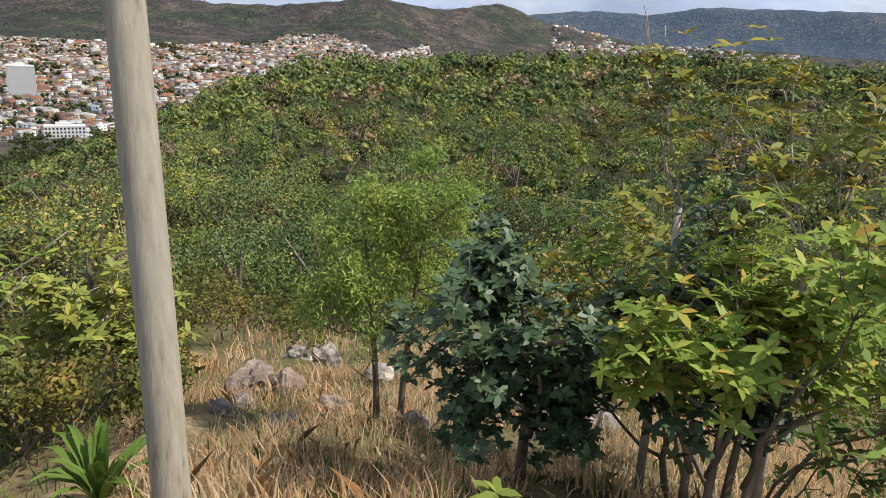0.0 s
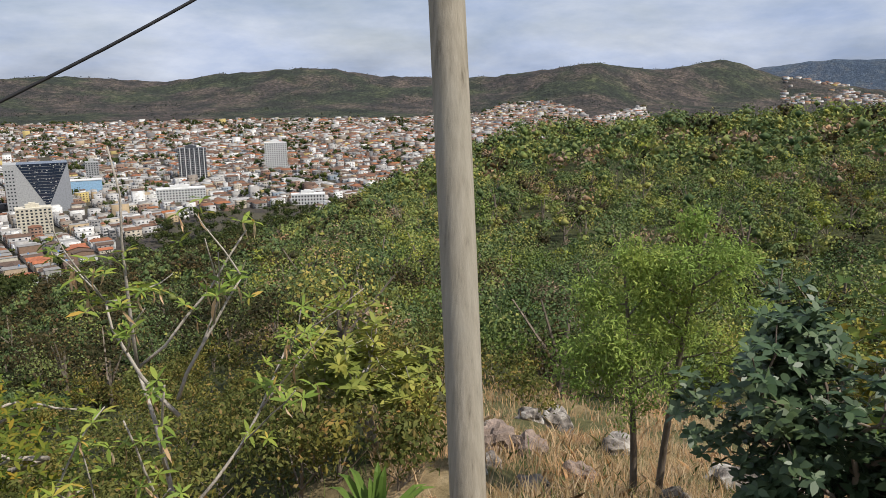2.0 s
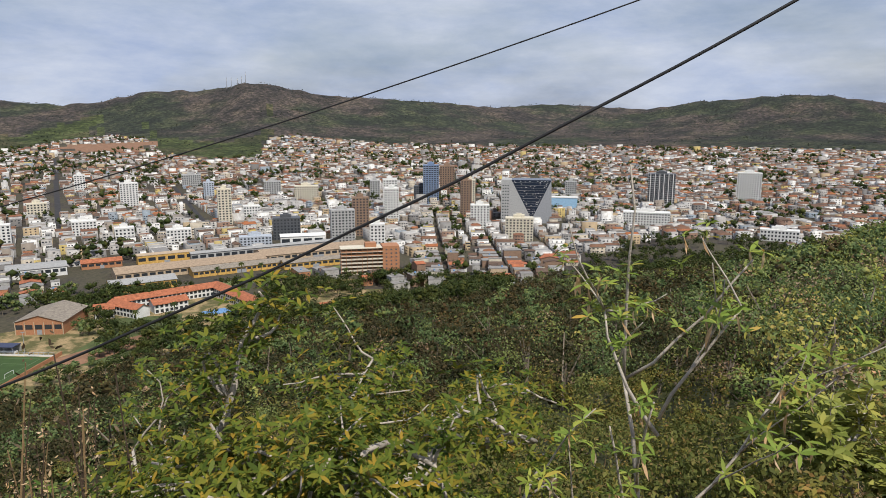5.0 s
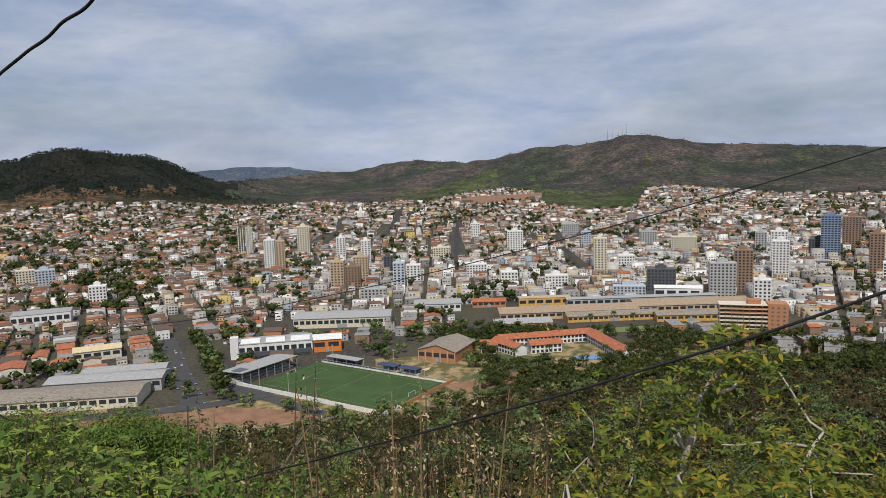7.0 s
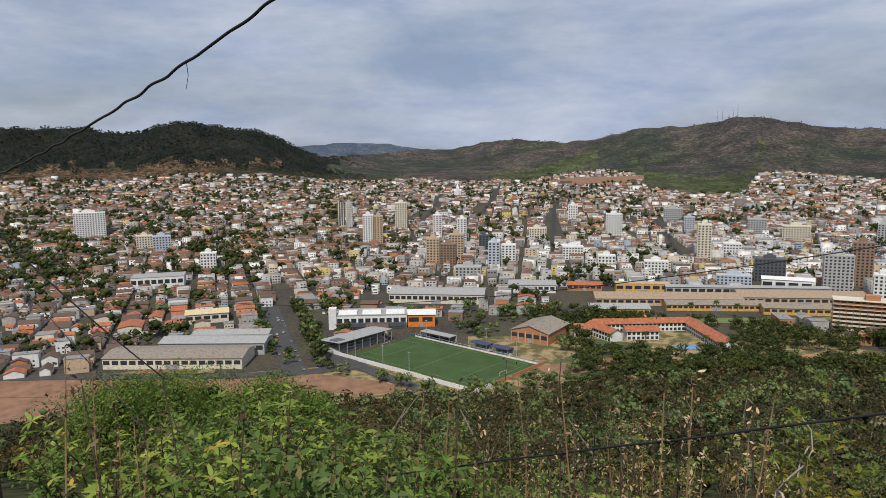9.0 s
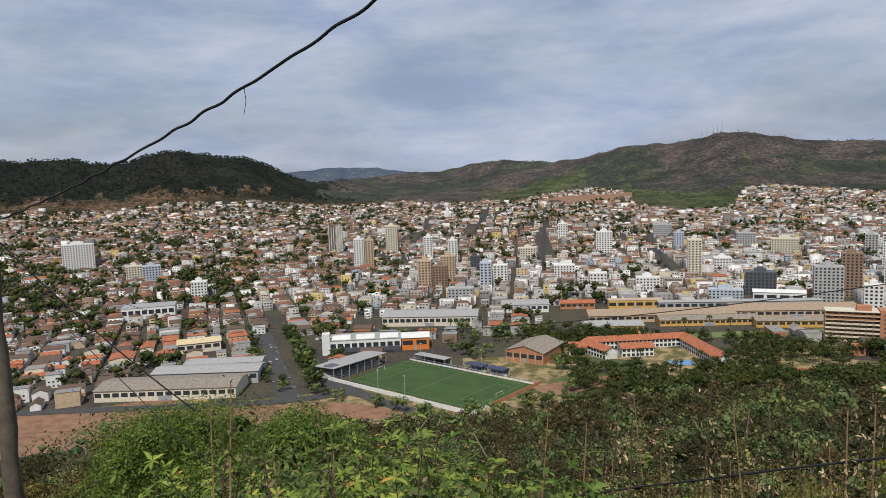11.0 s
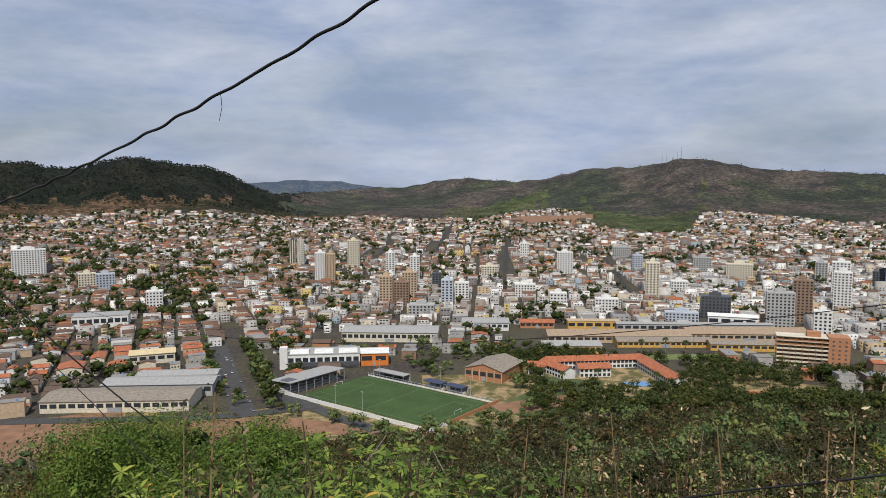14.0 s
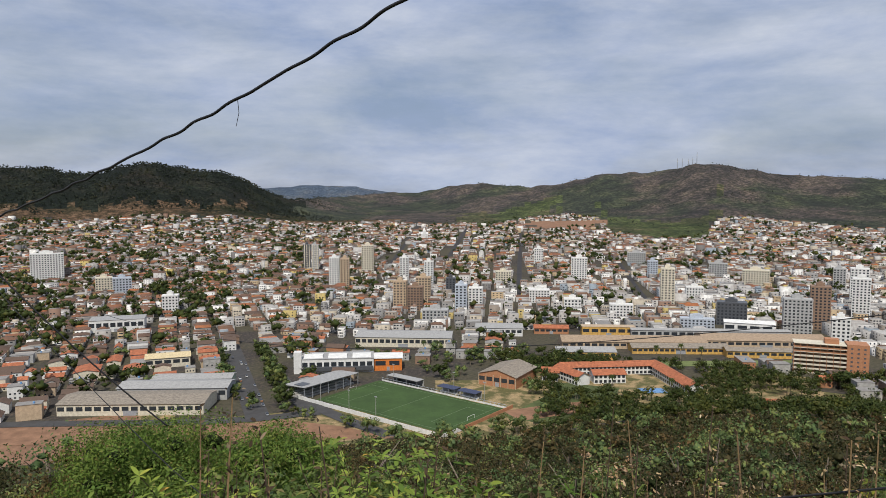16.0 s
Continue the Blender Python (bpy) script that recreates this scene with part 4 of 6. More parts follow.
def hall(name, x, y, w, d, h, bearing, wall, roof, label, rise=3.0, ridge_x=True, n=8, door=None):
    """A gabled shed or hall with panes along its front and one door."""
    t = thing(name, at(x, y, bearing), label if len(label.split()) > 3 else label + " in the old yards", "building")
    rf = Geo()
    if rise > 0 and ridge_x:
        body = Geo().prism(-w / 2, w / 2, 0, d, -2, h, rise - 0.05)
        rf.gable(-w / 2, w / 2, 0, d, h, rise, 0.7)
    elif rise > 0:
        body = Geo().prism(0, d, -w / 2, w / 2, -2, h, rise - 0.05)
        body.v = [(vy, vx, vz) for vx, vy, vz in body.v]
        rf.gable(0, d, -w / 2, w / 2, h, rise, 0.7)
        rf.v = [(vy, vx, vz) for vx, vy, vz in rf.v]
    else:
        body = Geo().box(-w / 2, w / 2, 0, d, -2, h)
        rf.box(-w / 2 - 0.3, w / 2 + 0.3, -0.3, d + 0.3, h, h + 0.35)
    part("shell", body, wall, t)
    part("roof", rf, roof, t)
    me = Geo().box(-0.42 * w / n, 0.32 * w / n, -0.08, 0.05, h * 0.42, h * 0.78).mesh("window", M_WINDOW)
    for k in range(n):
        part("window", me, None, t).location = ((k + 0.5) / n * w - w / 2, 0, 0)
    part("door", Geo().box(-w * 0.05, w * 0.05, -0.1, 0.05, -1, min(3.2, h * 0.6)), door or P_STEEL, t)
    return t


hl = hall("sports_hall", -86, 548, 56, 24, 11, -6, M_WHITE, P_ZINC, "white sports hall with a band of dark windows", 0, n=10)
part("stair_tower", Geo().box(-34, -28, -1, 6, -2, 17), M_WHITE, hl)
part("dark_band", Geo().box(-27, 27.5, -2.5, -0.1, 2.2, 5.2), P_DARK, hl, "dark glazed lower front")
for xx in (-27, -8, 11):
    part("roof_vault", Geo().gable(xx + 0.6, xx + 15, 2, 20, 11.2, 1.6, 0.2), M_WHITE, hl)
hall("orange_shed", -47, 555, 22, 20, 10, -4, P_ORANGE, M_WHITE, "bright orange shed with a white sheet roof", 1.8, n=2)
bh = hall("brick_hall", 36, 508, 30, 38, 8.5, 30, P_BRICK, P_FIBRE, "brick hall with a grey-brown gabled roof", 4.2, False, n=5)
for k in range(6):
    part("pilaster", Geo().box(-15 + k * 5.9, -14.5 + k * 5.9, -0.3, 0.1, -1, 8.4), P_TAN, bh)
hall("warehouse", -202, 441, 92, 30, 7.5, -2, P_CREAM, P_FIBRE, "long cream warehouse with grey roof bays", 2.2, n=16)
hall("warehouse", -188, 474, 74, 22, 8.5, -2, P_GREY, P_ZINC, "grey warehouse with pale roof sheets", 2.0, n=12)
hall("warehouse", -184, 500, 56, 16, 8, -4, paint("mint_render", (0.40, 0.47, 0.36)), P_ZINC, "pale green shed with a white roof", 1.5, n=8)
hall("warehouse", -335, 712, 52, 26, 12, -18, M_WHITE, P_ZINC, "large white depot with a flat roof", 0, n=8)
hall("warehouse", -226, 565, 34, 20, 8, -20, P_CREAM, paint("straw_sheet", (0.58, 0.47, 0.28)), "shed with a straw-coloured roof", 2, n=5)
# the old mill and its yards
hall("mill_shed", 118, 590, 50, 22, 7, 2, P_YELLOW, P_ZINC, "ochre mill shed with a pale blue-grey roof", 2.4, n=10)
hall("mill_shed", 170, 632, 130, 30, 6.5, 2, P_TAN, P_RUST, "long ochre mill shed with a dusty brown roof", 3.2, n=20)
hall("mill_shed", 290, 634, 110, 34, 7, 4, P_TAN, P_RUST, "long ochre mill shed with a dusty brown roof", 3.4, n=16)
hall("mill_shed", 205, 612, 84, 18, 5.5, 2, P_YELLOW, P_FIBRE, "ochre mill range with a dark roof", 2.4, n=18)
hall("mill_shed", 270, 596, 60, 14, 6, 6, P_YELLOW, P_FIBRE, "ochre mill range", 2.0, n=10)
hall("mill_shed", 255, 676, 150, 12, 8, 4, P_GREY, P_ZINC, "pale roofed railway platform", 1.0, n=20)
hall("mill_shed", 160, 690, 52, 12, 9, 4, P_YELLOW, P_TAN, "ochre railway store", 0, n=6)
hall("mill_shed", 300, 694, 46, 14, 12, 20, M_WHITE, M_WHITE, "white hall with a sloping roof", 2, n=4)
hall("mill_shed", 105, 700, 34, 12, 6, 4, P_BRICK, M_REDTILE, "old station with a red tiled roof", 2.4, n=6)
hall("kiosk_house", 204, 434, 18, 14, 3.2, 10, P_TAN, M_REDTILE, "round-roofed hut under red tiles in the trees", 4.0, n=3)
hall("market_hall", -40, 640, 88, 34, 9, 4, P_CREAM, P_ZINC, "large cream market hall with pale roofs", 2.5, n=16)
hall("market_hall", 52, 690, 46, 28, 8, 4, M_WHITE, P_ZINC, "green and white shop hall", 2.0, n=8)
TOWER_SPOTS.extend(((-40, 650, 52), (-20, 655, 40), (-70, 655, 40), (55, 700, 30), (105, 705, 22), (300, 700, 28), (-226, 572, 22)))


def school():
    def wing(x0, y0, x1, y1, w, arcade, label):
        dx, dy = x1 - x0, y1 - y0
        ln = math.hypot(dx, dy)
        t = thing("school_wing", pose((x0 + x1) / 2, (y0 + y1) / 2, -140, 0, 0, math.degrees(math.atan2(dy, dx))), label, "building", "school wings")
        part("shell", Geo().prism(-ln / 2, ln / 2, -w / 2, w / 2, -2, 6.8, 2.55), M_WHITE, t)
        part("roof", Geo().gable(-ln / 2, ln / 2, -w / 2, w / 2, 6.8, 2.6, 0.9, 0.2), M_REDTILE, t, "red clay tiled roof")
        n = max(3, int(ln / 3.2))
        me = Geo().box(-1.05, 1.05, -0.1, 0.05, 0.0, 2.1).mesh("arch_opening", M_WINDOW)
        for sgn in ((-1,) if not arcade else (-1, 1)):
            for k in range(n):
                for zz in (0.6, 4.0):
                    o = part("opening", me, None, t)
                    o.matrix_local = pose((k + 0.5) / n * ln - ln / 2, sgn * w / 2, zz, 0, 0, 0 if sgn < 0 else 180)
        return t

    wing(88, 544, 162, 551, 12, False, "white two-storey school wing with a red tiled roof and arcade")
    wing(164, 552, 172, 484, 12, False, "white two-storey school wing with a red tiled roof and arcade")
    wing(86, 540, 100, 512, 11, False, "white school wing with a red tiled roof")
    wing(108, 522, 132, 524, 12, False, "small white school block with a red tiled roof")
    wing(72, 530, 84, 528, 12, False, "white gatehouse with a red tiled roof")
    court = thing("sports_court", pose(146, 497, -139.8, 0, 0, 6), "blue-painted sports court beside the school", "court")
    part("slab", Geo().box(-9, 9, -6, 6, -1, 0.15), paint("court_blue", (0.14, 0.27, 0.48)), court)


school()


def unfinished():
    t = thing("unfinished_building", at(297, 541, 22), "unfinished concrete frame with hollow brick infill", "building")
    W, D, n, fh = 52.0, 16.0, 7, 3.35
    for k in range(n + 1):
        part("floor_slab", Geo().box(-W / 2, W / 2, 0, D, k * fh - 0.25, k * fh + 0.25), P_CREAM, t)
    for k in range(n):
        part("parapet", Geo().box(-W / 2, W / 2 - 15, 0.02, 0.3, k * fh + 0.25, k * fh + 1.2), P_CREAM if k < 5 else P_BRICK, t)
        # back walls in a darker brown, standing in for shade in the open floors
        part("back_wall", Geo().box(-W / 2, W / 2 - 15, 5.5, 6, k * fh + 0.25, k * fh + fh - 0.25), P_BROWN, t)
    for k in range(9):
        x = -W / 2 + k * (W - 15) / 8
        part("column", Geo().box(x, x + 0.5, 0.0, 0.5, -2, n * fh), P_BRICK, t)
    part("brick_end", Geo().box(W / 2 - 15, W / 2, -0.4, D, -2, n * fh + 1.5), P_BRICK, t, "raw orange hollow brick end")
    for k in range(n):
        for j in range(3):
            part("opening", Geo().box(W / 2 - 12.5 + j * 4.4, W / 2 - 11 + j * 4.4, -0.5, -0.38, k * fh + 1, k * fh + 2.3), P_DARK, t)
    part("tank_house", Geo().box(-4, 6, 4, 12, n * fh, n * fh + 4), P_BRICK, t)


unfinished()

church = thing("church", at(-51, 1798, 0), "white church with a pointed bell tower", "church")
part("nave", Geo().box(-9, 9, 4, 34, -3, 12).gable(-9, 9, 4, 34, 12, 4), M_WHITE, church)
sp = Geo().box(-4, 4, 0, 8, -3, 20)
sp.solid([(-4, 0, 20), (4, 0, 20), (4, 8, 20), (-4, 8, 20), (0, 4, 30)], [(0, 1, 4), (1, 2, 4), (2, 3, 4), (3, 0, 4)])
part("bell_tower", sp, M_WHITE, church)
TOWER_SPOTS.append((-51, 1812, 26))
for b, hgt in ((18.15, 46), (18.5, 42), (18.95, 26), (19.25, 30), (19.55, 48)):
    rr = 3040.0
    x, y = rr * math.sin(radians(b)), rr * math.cos(radians(b))
    a = thing("antenna_mast", pose(x, y, float(rough_z(x, y)) - 1), "thin lattice radio mast on the hilltop", "mast", "hilltop masts")
    lat = Geo()
    for q in range(3):
        u, v = math.cos(q * 2.094) * 1.3, math.sin(q * 2.094) * 1.3
        lat.tube([(u, v, 0), (u * 0.3, v * 0.3, hgt)], [0.5, 0.3], 4)
    part("lattice", lat, P_STEEL, a)
    part("dish", Geo().box(-1.4, 1.4, -1.4, 1.4, hgt * 0.7, hgt * 0.7 + 3), M_WHITE, a)


# ---- streets and bare ground ----
def strip(name, pts, width, mat, label, category, lift=0.25):
    """A ribbon of ground that follows the terrain."""
    dense = []
    for (x0, y0), (x1, y1) in zip(pts, pts[1:]):
        n = max(2, int(math.hypot(x1 - x0, y1 - y0) / 12))
        dense += [(x0 + (x1 - x0) * k / n, y0 + (y1 - y0) * k / n) for k in range(n)]
    dense.append(pts[-1])
    q = Geo()
    p = np.array(dense)
    tan = np.gradient(p, axis=0)
    nrm = np.column_stack([-tan[:, 1], tan[:, 0]])
    nrm /= np.linalg.norm(nrm, axis=1)[:, None]
    for s in (-1, 1):
        e = p + s * nrm * width / 2
        q.v += [(x, y, float(z) + lift) for (x, y), z in zip(e, rough_z(p[:, 0], p[:, 1]))]
    n = len(p)
    q.f = [(n + k, k, k + 1, n + k + 1) for k in range(n - 1)]
    q.m = [0] * (n - 1)
    return tagged(new(name, q.mesh(name, mat)), label, category, kind="structure")


for x0, y0, x1, y1, w in STREETS:
    strip("street", [(x0, y0), ((x0 + x1) / 2, (y0 + y1) / 2), (x1, y1)], w * 2, M_STREET, "straight asphalt street climbing the town", "street")
strip("avenue", [(-118, 432), (-152, 520), (-178, 590), (-222, 705), (-235, 740)], 15, M_ASPHALT, "asphalt avenue with parked cars", "street")
strip("avenue", [(-86, 440), (-122, 520), (-150, 590), (-165, 640)], 11, M_ASPHALT, "asphalt avenue beside the stadium", "street")
strip("road", [(-330, 418), (-250, 424), (-150, 428), (-112, 436), (-90, 446)], 11, M_ASPHALT, "asphalt road below the warehouses", "road", 0.35)
strip("road", [(-112, 500), (-98, 470), (-60, 428), (-22, 392), (20, 386), (75, 400), (120, 420)], 10, M_ASPHALT, "asphalt road round the stadium wall", "road", 0.3)
strip("earth_bank", [(-340, 400), (-250, 404), (-160, 410), (-100, 408)], 34, M_EARTH, "bare red earth lot below the road", "ground", 0.15)
strip("earth_bank", [(-118, 424), (-70, 408), (-30, 384)], 26, M_EARTH, "bare orange earth beside the road", "ground", 0.2)
strip("earth_bank", [(40, 440), (75, 455), (100, 462)], 22, M_EARTH, "bare earth beside the pitch", "ground", 0.2)
strip("verge", [(52, 428), (72, 452), (92, 480), (104, 512)], 44, plain("rough_grass", (0.075, 0.095, 0.034), 0.95, 0.45, 0.12, bump=0.5), "rough green grass between the pitch and the trees", "ground", 0.1)
strip("clearing", [(205, 452), (250, 450), (305, 456)], 34, plain("dry_clearing", (0.24, 0.21, 0.10), 0.95, 0.4, 0.1), "dry grass clearing in the trees", "ground", 0.2)
strip("yard", [(150, 575), (220, 578), (300, 580)], 18, plain("mill_lawn", (0.14, 0.17, 0.06), 0.95, 0.3, 0.1), "lawn before the mill", "ground", 0.2)


# ---- common houses ----
ALL_LOTS = lots()
lot_r, lot_az = polar(ALL_LOTS[:, :2])
groves = np.sin(ALL_LOTS[:, 0] * 0.021 + 2 * np.sin(ALL_LOTS[:, 1] * 0.013)) * np.sin(ALL_LOTS[:, 1] * 0.017 + 1.5 * np.sin(ALL_LOTS[:, 0] * 0.011))
vacant = rng.random(len(ALL_LOTS)) < np.where(groves > 0.62, 3.2, 0.55) * np.interp(lot_az, (-50, -14, 10, 100), (0.30, 0.17, 0.10, 0.14))
TREE_LOTS = ALL_LOTS[vacant]
LOTS = ALL_LOTS[~vacant]
r, az = polar(LOTS[:, :2])
centre = np.exp(-(((LOTS[:, 0] - 180) / 330) ** 2 + ((LOTS[:, 1] - 850) / 260) ** 2)) + np.exp(-(((LOTS[:, 0] - 600) / 250) ** 2 + ((LOTS[:, 1] - 800) / 300) ** 2))
storeys = 1 + (rng.random(len(LOTS)) < 0.42 + 0.35 * centre) + (rng.random(len(LOTS)) < 0.08 + 0.45 * centre) + (rng.random(len(LOTS)) < 0.02 + 0.25 * centre)
storeys = storeys + rng.integers(1, 4, len(LOTS)) * (rng.random(len(LOTS)) < np.where(r < 700, 0.0, np.where(r < 1700, 0.04, 0.015)))
HEIGHT = storeys * 2.9 + rng.uniform(0.3, 1.2, len(LOTS))
TILED = rng.random(len(LOTS)) < np.clip(0.66 - 0.45 * np.clip(centre, 0, 1), 0.1, 1) * np.where(storeys > 2, 0.3, 1.0) * np.interp(az, (-20, 0), (1.3, 1.0))
RISE = rng.uniform(1.2, 2.4, len(LOTS))
order = np.argsort(r)
NEAR, far = order[:300], order[300:]
room = far[rng.random(len(far)) < 0.3]
L2 = LOTS[room].copy()
L2[:, :2] += rng.normal(size=(len(room), 2)) * 2.0
L2[:, 3:5] *= rng.uniform(0.3, 0.62, (len(room), 2))
tagged(new("roof_rooms", houses_mesh("roof_rooms", L2, HEIGHT[room] + rng.uniform(1.5, 3.0, len(room)), rng.random(len(room)) < 0.35, RISE[room] * 0.6, False)), "small upper rooms and sheds on the house roofs", "houses", kind="stuff")
beyond = r[far] > 1500
for nm, pick in (("town_houses", far[~beyond]), ("upper_town_houses", far[beyond])):
    tagged(new(nm, houses_mesh(nm, LOTS[pick], HEIGHT[pick], TILED[pick], RISE[pick], nm == "town_houses")), "dense low houses with clay and slab roofs across the valley", "houses", kind="stuff")
# the outlying quarter on the far saddle
q = scatter(1200, 96.5, 114, 3150, 3900)
qr, qa = polar(q)
q = q[(np.sin(qa * 1.3 + qr * 0.006) + np.sin(qa * 0.7 - qr * 0.011) + rng.normal(size=len(q)) * 0.5 > 0.1) & (qr < crest(qa, HILLS)[0] + 20)]
LQ = np.column_stack([q, rng.uniform(20, 80, len(q)), rng.uniform(10, 20, len(q)), rng.uniform(10, 24, len(q))])
tagged(new("outlying_houses", houses_mesh("outlying_houses", LQ, rng.uniform(4, 9, len(q)), rng.random(len(q)) < 0.5, rng.uniform(1.5, 2.5, len(q)), False)), "pale houses of an outlying quarter on a far hillside", "houses", kind="stuff")

# trees between the houses
tx = TREE_LOTS[:, :2]
tx = np.concatenate([tx + rng.normal(size=tx.shape) * 5.0 for _ in range(2)])
grove = np.concatenate([scatter(380, -40, 60, 620, 2400), scatter(150, -42, -17, 740, 1300), scatter(70, -42, -10, 1300, 2100)])
gr, ga = polar(grove)
grove = grove[(gr > town_inner(ga) + 20) & (gr < town_outer(ga)) & ~in_clear(grove)]
tx = np.concatenate([tx] + [grove + rng.normal(size=grove.shape) * np.array([13, 8]) for _ in range(6)])
tx = tx[~in_clear(tx)]
th = np.where(rng.random(len(tx)) < 0.5, rng.uniform(5, 10, len(tx)), rng.uniform(10, 16, len(tx)))
tagged(new("town_trees", canopy_mesh("town_trees", tx, th * 0.9, th * 0.72, 13, th * 0.22, M_DARKTREE, 2, 0.75, 0.8, True)), "dark green broad trees between the houses", "trees", kind="stuff")

# ---- the wooded slope ----
W = np.concatenate([scatter(220, -40, 62, 36, 90), scatter(4200, -40, 66, 70, 640), scatter(430, 56, 142, 15, 60), scatter(1150, 52, 142, 50, 170), scatter(2600, 52, 138, 150, 420), scatter(600, 60, 134, 420, 900)])
r, az = polar(W)
edge = np.interp(az, (-50, -12, 0, 8, 20, 34, 40), (300, 330, 375, 420, 415, 430, 900))
ok = (r < np.minimum(np.minimum(town_inner(az), 900) - 8, edge)) & ~((az < 50) & (r < 38)) & ~((az > 66) & (az < 100) & (r < 21)) & ~((az < -23) & (r > 120))
W = W[ok]
r, az = polar(W)
wh = np.clip(4.1 * np.exp(rng.normal(size=len(W)) * 0.36), 1.8, 8.5) * np.interp(r, (15, 60, 300), (0.55, 0.85, 1.3)) * np.where(az < 48, np.where(rng.random(len(W)) < 0.12, 1.5, 0.75), 1.0)
wh = np.minimum(wh, np.where(az < 48, 7.5, 12.0))
kind_ = rng.choice(5, len(W), p=[0.34, 0.14, 0.32, 0.08, 0.12])
kind_ = np.where(az < 57 + rng.normal(size=len(W)) * 4, np.where(rng.random(len(W)) < 0.75, 4, 2), kind_)
kind_ = np.where((kind_ == 1) & (r > 150) & (rng.random(len(W)) < 0.7), 0, kind_)
wh = wh * np.where(kind_ == 2, 1.15, 1.0)
for name, lo, hi, per, leaf in (("near_wood", 0, 70, 760, 0.2), ("middle_wood", 70, 170, 250, 0.38), ("far_wood", 170, 1000, 76, 0.7)):
    for word, mat_, k in (("green", M_FOREST, 0), ("lime", M_LIME, 1), ("dark", M_DEEP, 2), ("dry", M_DRYLEAF, 3), ("olive", M_OLIVE, 4)):
        sel = (r >= lo) & (r < hi) & (kind_ == k)
        if sel.sum() > 1:
            nm = word + "_" + name
            tagged(new(nm, canopy_mesh(nm, W[sel], wh[sel] * 0.9, wh[sel] * (0.6 if hi < 1000 else 0.78), per, (np.interp(r[sel], (12, 30, 70), (0.1, 0.15, 0.23)) if hi == 70 else leaf) if hi < 1000 else np.clip(wh[sel] * 0.17, 0.45, 1.3), mat_, {70: 5, 170: 3}.get(hi, 3), 0.7, {70: 0.0, 170: 0.3}.get(hi, 0.4), hi > 70)), "dense %s scrub trees on the slope" % word, "trees", kind="stuff")
    sel = (r >= lo) & (r < hi)
    if lo > 100:
        continue
    tagged(new(name + "_trunks", trunks_mesh(name + "_trunks", W[sel], wh[sel], M_BARK)), "thin grey trunks under the scrub canopy", "trunks", kind="stuff")
# low scrub that closes the steep slope under the trees
U = np.concatenate([scatter(1400, -40, 54, 44, 130), scatter(2600, -40, 54, 120, 400)])
r, az = polar(U)
U = U[r < np.minimum(np.interp(az, (-50, -12, 0, 8, 34, 40), (300, 330, 375, 430, 480, 900)), town_inner(az)) - 4]
r, az = polar(U)
U = U[(az > -24) | (r < 110)]
r, az = polar(U)
uh = rng.uniform(1.2, 2.6, len(U)) * np.interp(r, (44, 150), (0.7, 1.2))
hue = rng.random(len(U))
for word, mat_, lo, hi in (("olive", M_OLIVE, 0.0, 0.66), ("dark", M_DEEP, 0.66, 0.9), ("brown", M_DRYLEAF, 0.9, 0.94), ("green", M_FOREST, 0.94, 1.0)):
    sel = (hue >= lo) & (hue < hi)
    nm = word + "_slope_scrub"
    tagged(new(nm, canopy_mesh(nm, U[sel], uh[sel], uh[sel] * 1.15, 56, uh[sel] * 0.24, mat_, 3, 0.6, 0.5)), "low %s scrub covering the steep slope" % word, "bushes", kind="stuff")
# trees over the hills: a closed wood on one, thickets on the rest
ca = np.concatenate([rng.uniform(-44, -9, 5200), rng.uniform(-12, 98, 6500)])
cd, _ = crest(ca, HILLS)
lo = np.maximum(town_outer(ca) + 60, 1500)
cd = lo + (cd + 60 - lo) * rng.random(len(ca)) ** 0.8
C_ = np.column_stack([cd * np.sin(np.radians(ca)), cd * np.cos(np.radians(ca))])
clump = np.sin(C_[:, 0] * 0.013 + 2 * np.sin(C_[:, 1] * 0.009)) + np.sin(C_[:, 1] * 0.017 + C_[:, 0] * 0.004) + rng.normal(size=len(ca)) * 0.6
keep_ = (ca < -11.5 + rng.normal(size=len(ca)) * 1.6) & (clump > -1.2) | (clump > 0.35)
C_, ca = C_[keep_], ca[keep_]
ch = np.interp(ca, (-15, -9), (1.5, 1.0)) * rng.uniform(3.5, 7, len(ca))
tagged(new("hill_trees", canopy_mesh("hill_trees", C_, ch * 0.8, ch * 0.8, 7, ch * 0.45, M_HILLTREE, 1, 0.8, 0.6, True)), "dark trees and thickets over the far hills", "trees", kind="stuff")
# dark trees of the park at the foot of the slope
K = np.concatenate([scatter(820, 4, 40, 395, 590), scatter(60, -33, -26, 760, 1010), scatter(420, 46, 70, 560, 900)])
r, az = polar(K)
open_ = np.zeros(len(K), bool)
for cx, cy, a, b in ((130, 514, 50, 34), (205, 434, 20, 22), (36, 526, 22, 26), (215, 630, 150, 48), (297, 545, 34, 30), (-28, 466, 92, 62), (255, 452, 56, 20)):
    open_ |= (np.abs(K[:, 0] - cx) < a) & (np.abs(K[:, 1] - cy) < b)
K = K[~open_ & (r < np.where(az < 40, 595, town_inner(az) - 4))]
kh = rng.uniform(6.5, 13, len(K))
tagged(new("park_trees", canopy_mesh("park_trees", K, kh, kh * 0.55, 170, kh * 0.11, M_DARKTREE, 6, 0.7, 0.55, True)), "dark broad-leaved trees round the school", "trees", kind="stuff")
tagged(new("park_trunks", trunks_mesh("park_trunks", K, kh, M_BARK)), "dark trunks of the park trees", "trunks", kind="stuff")

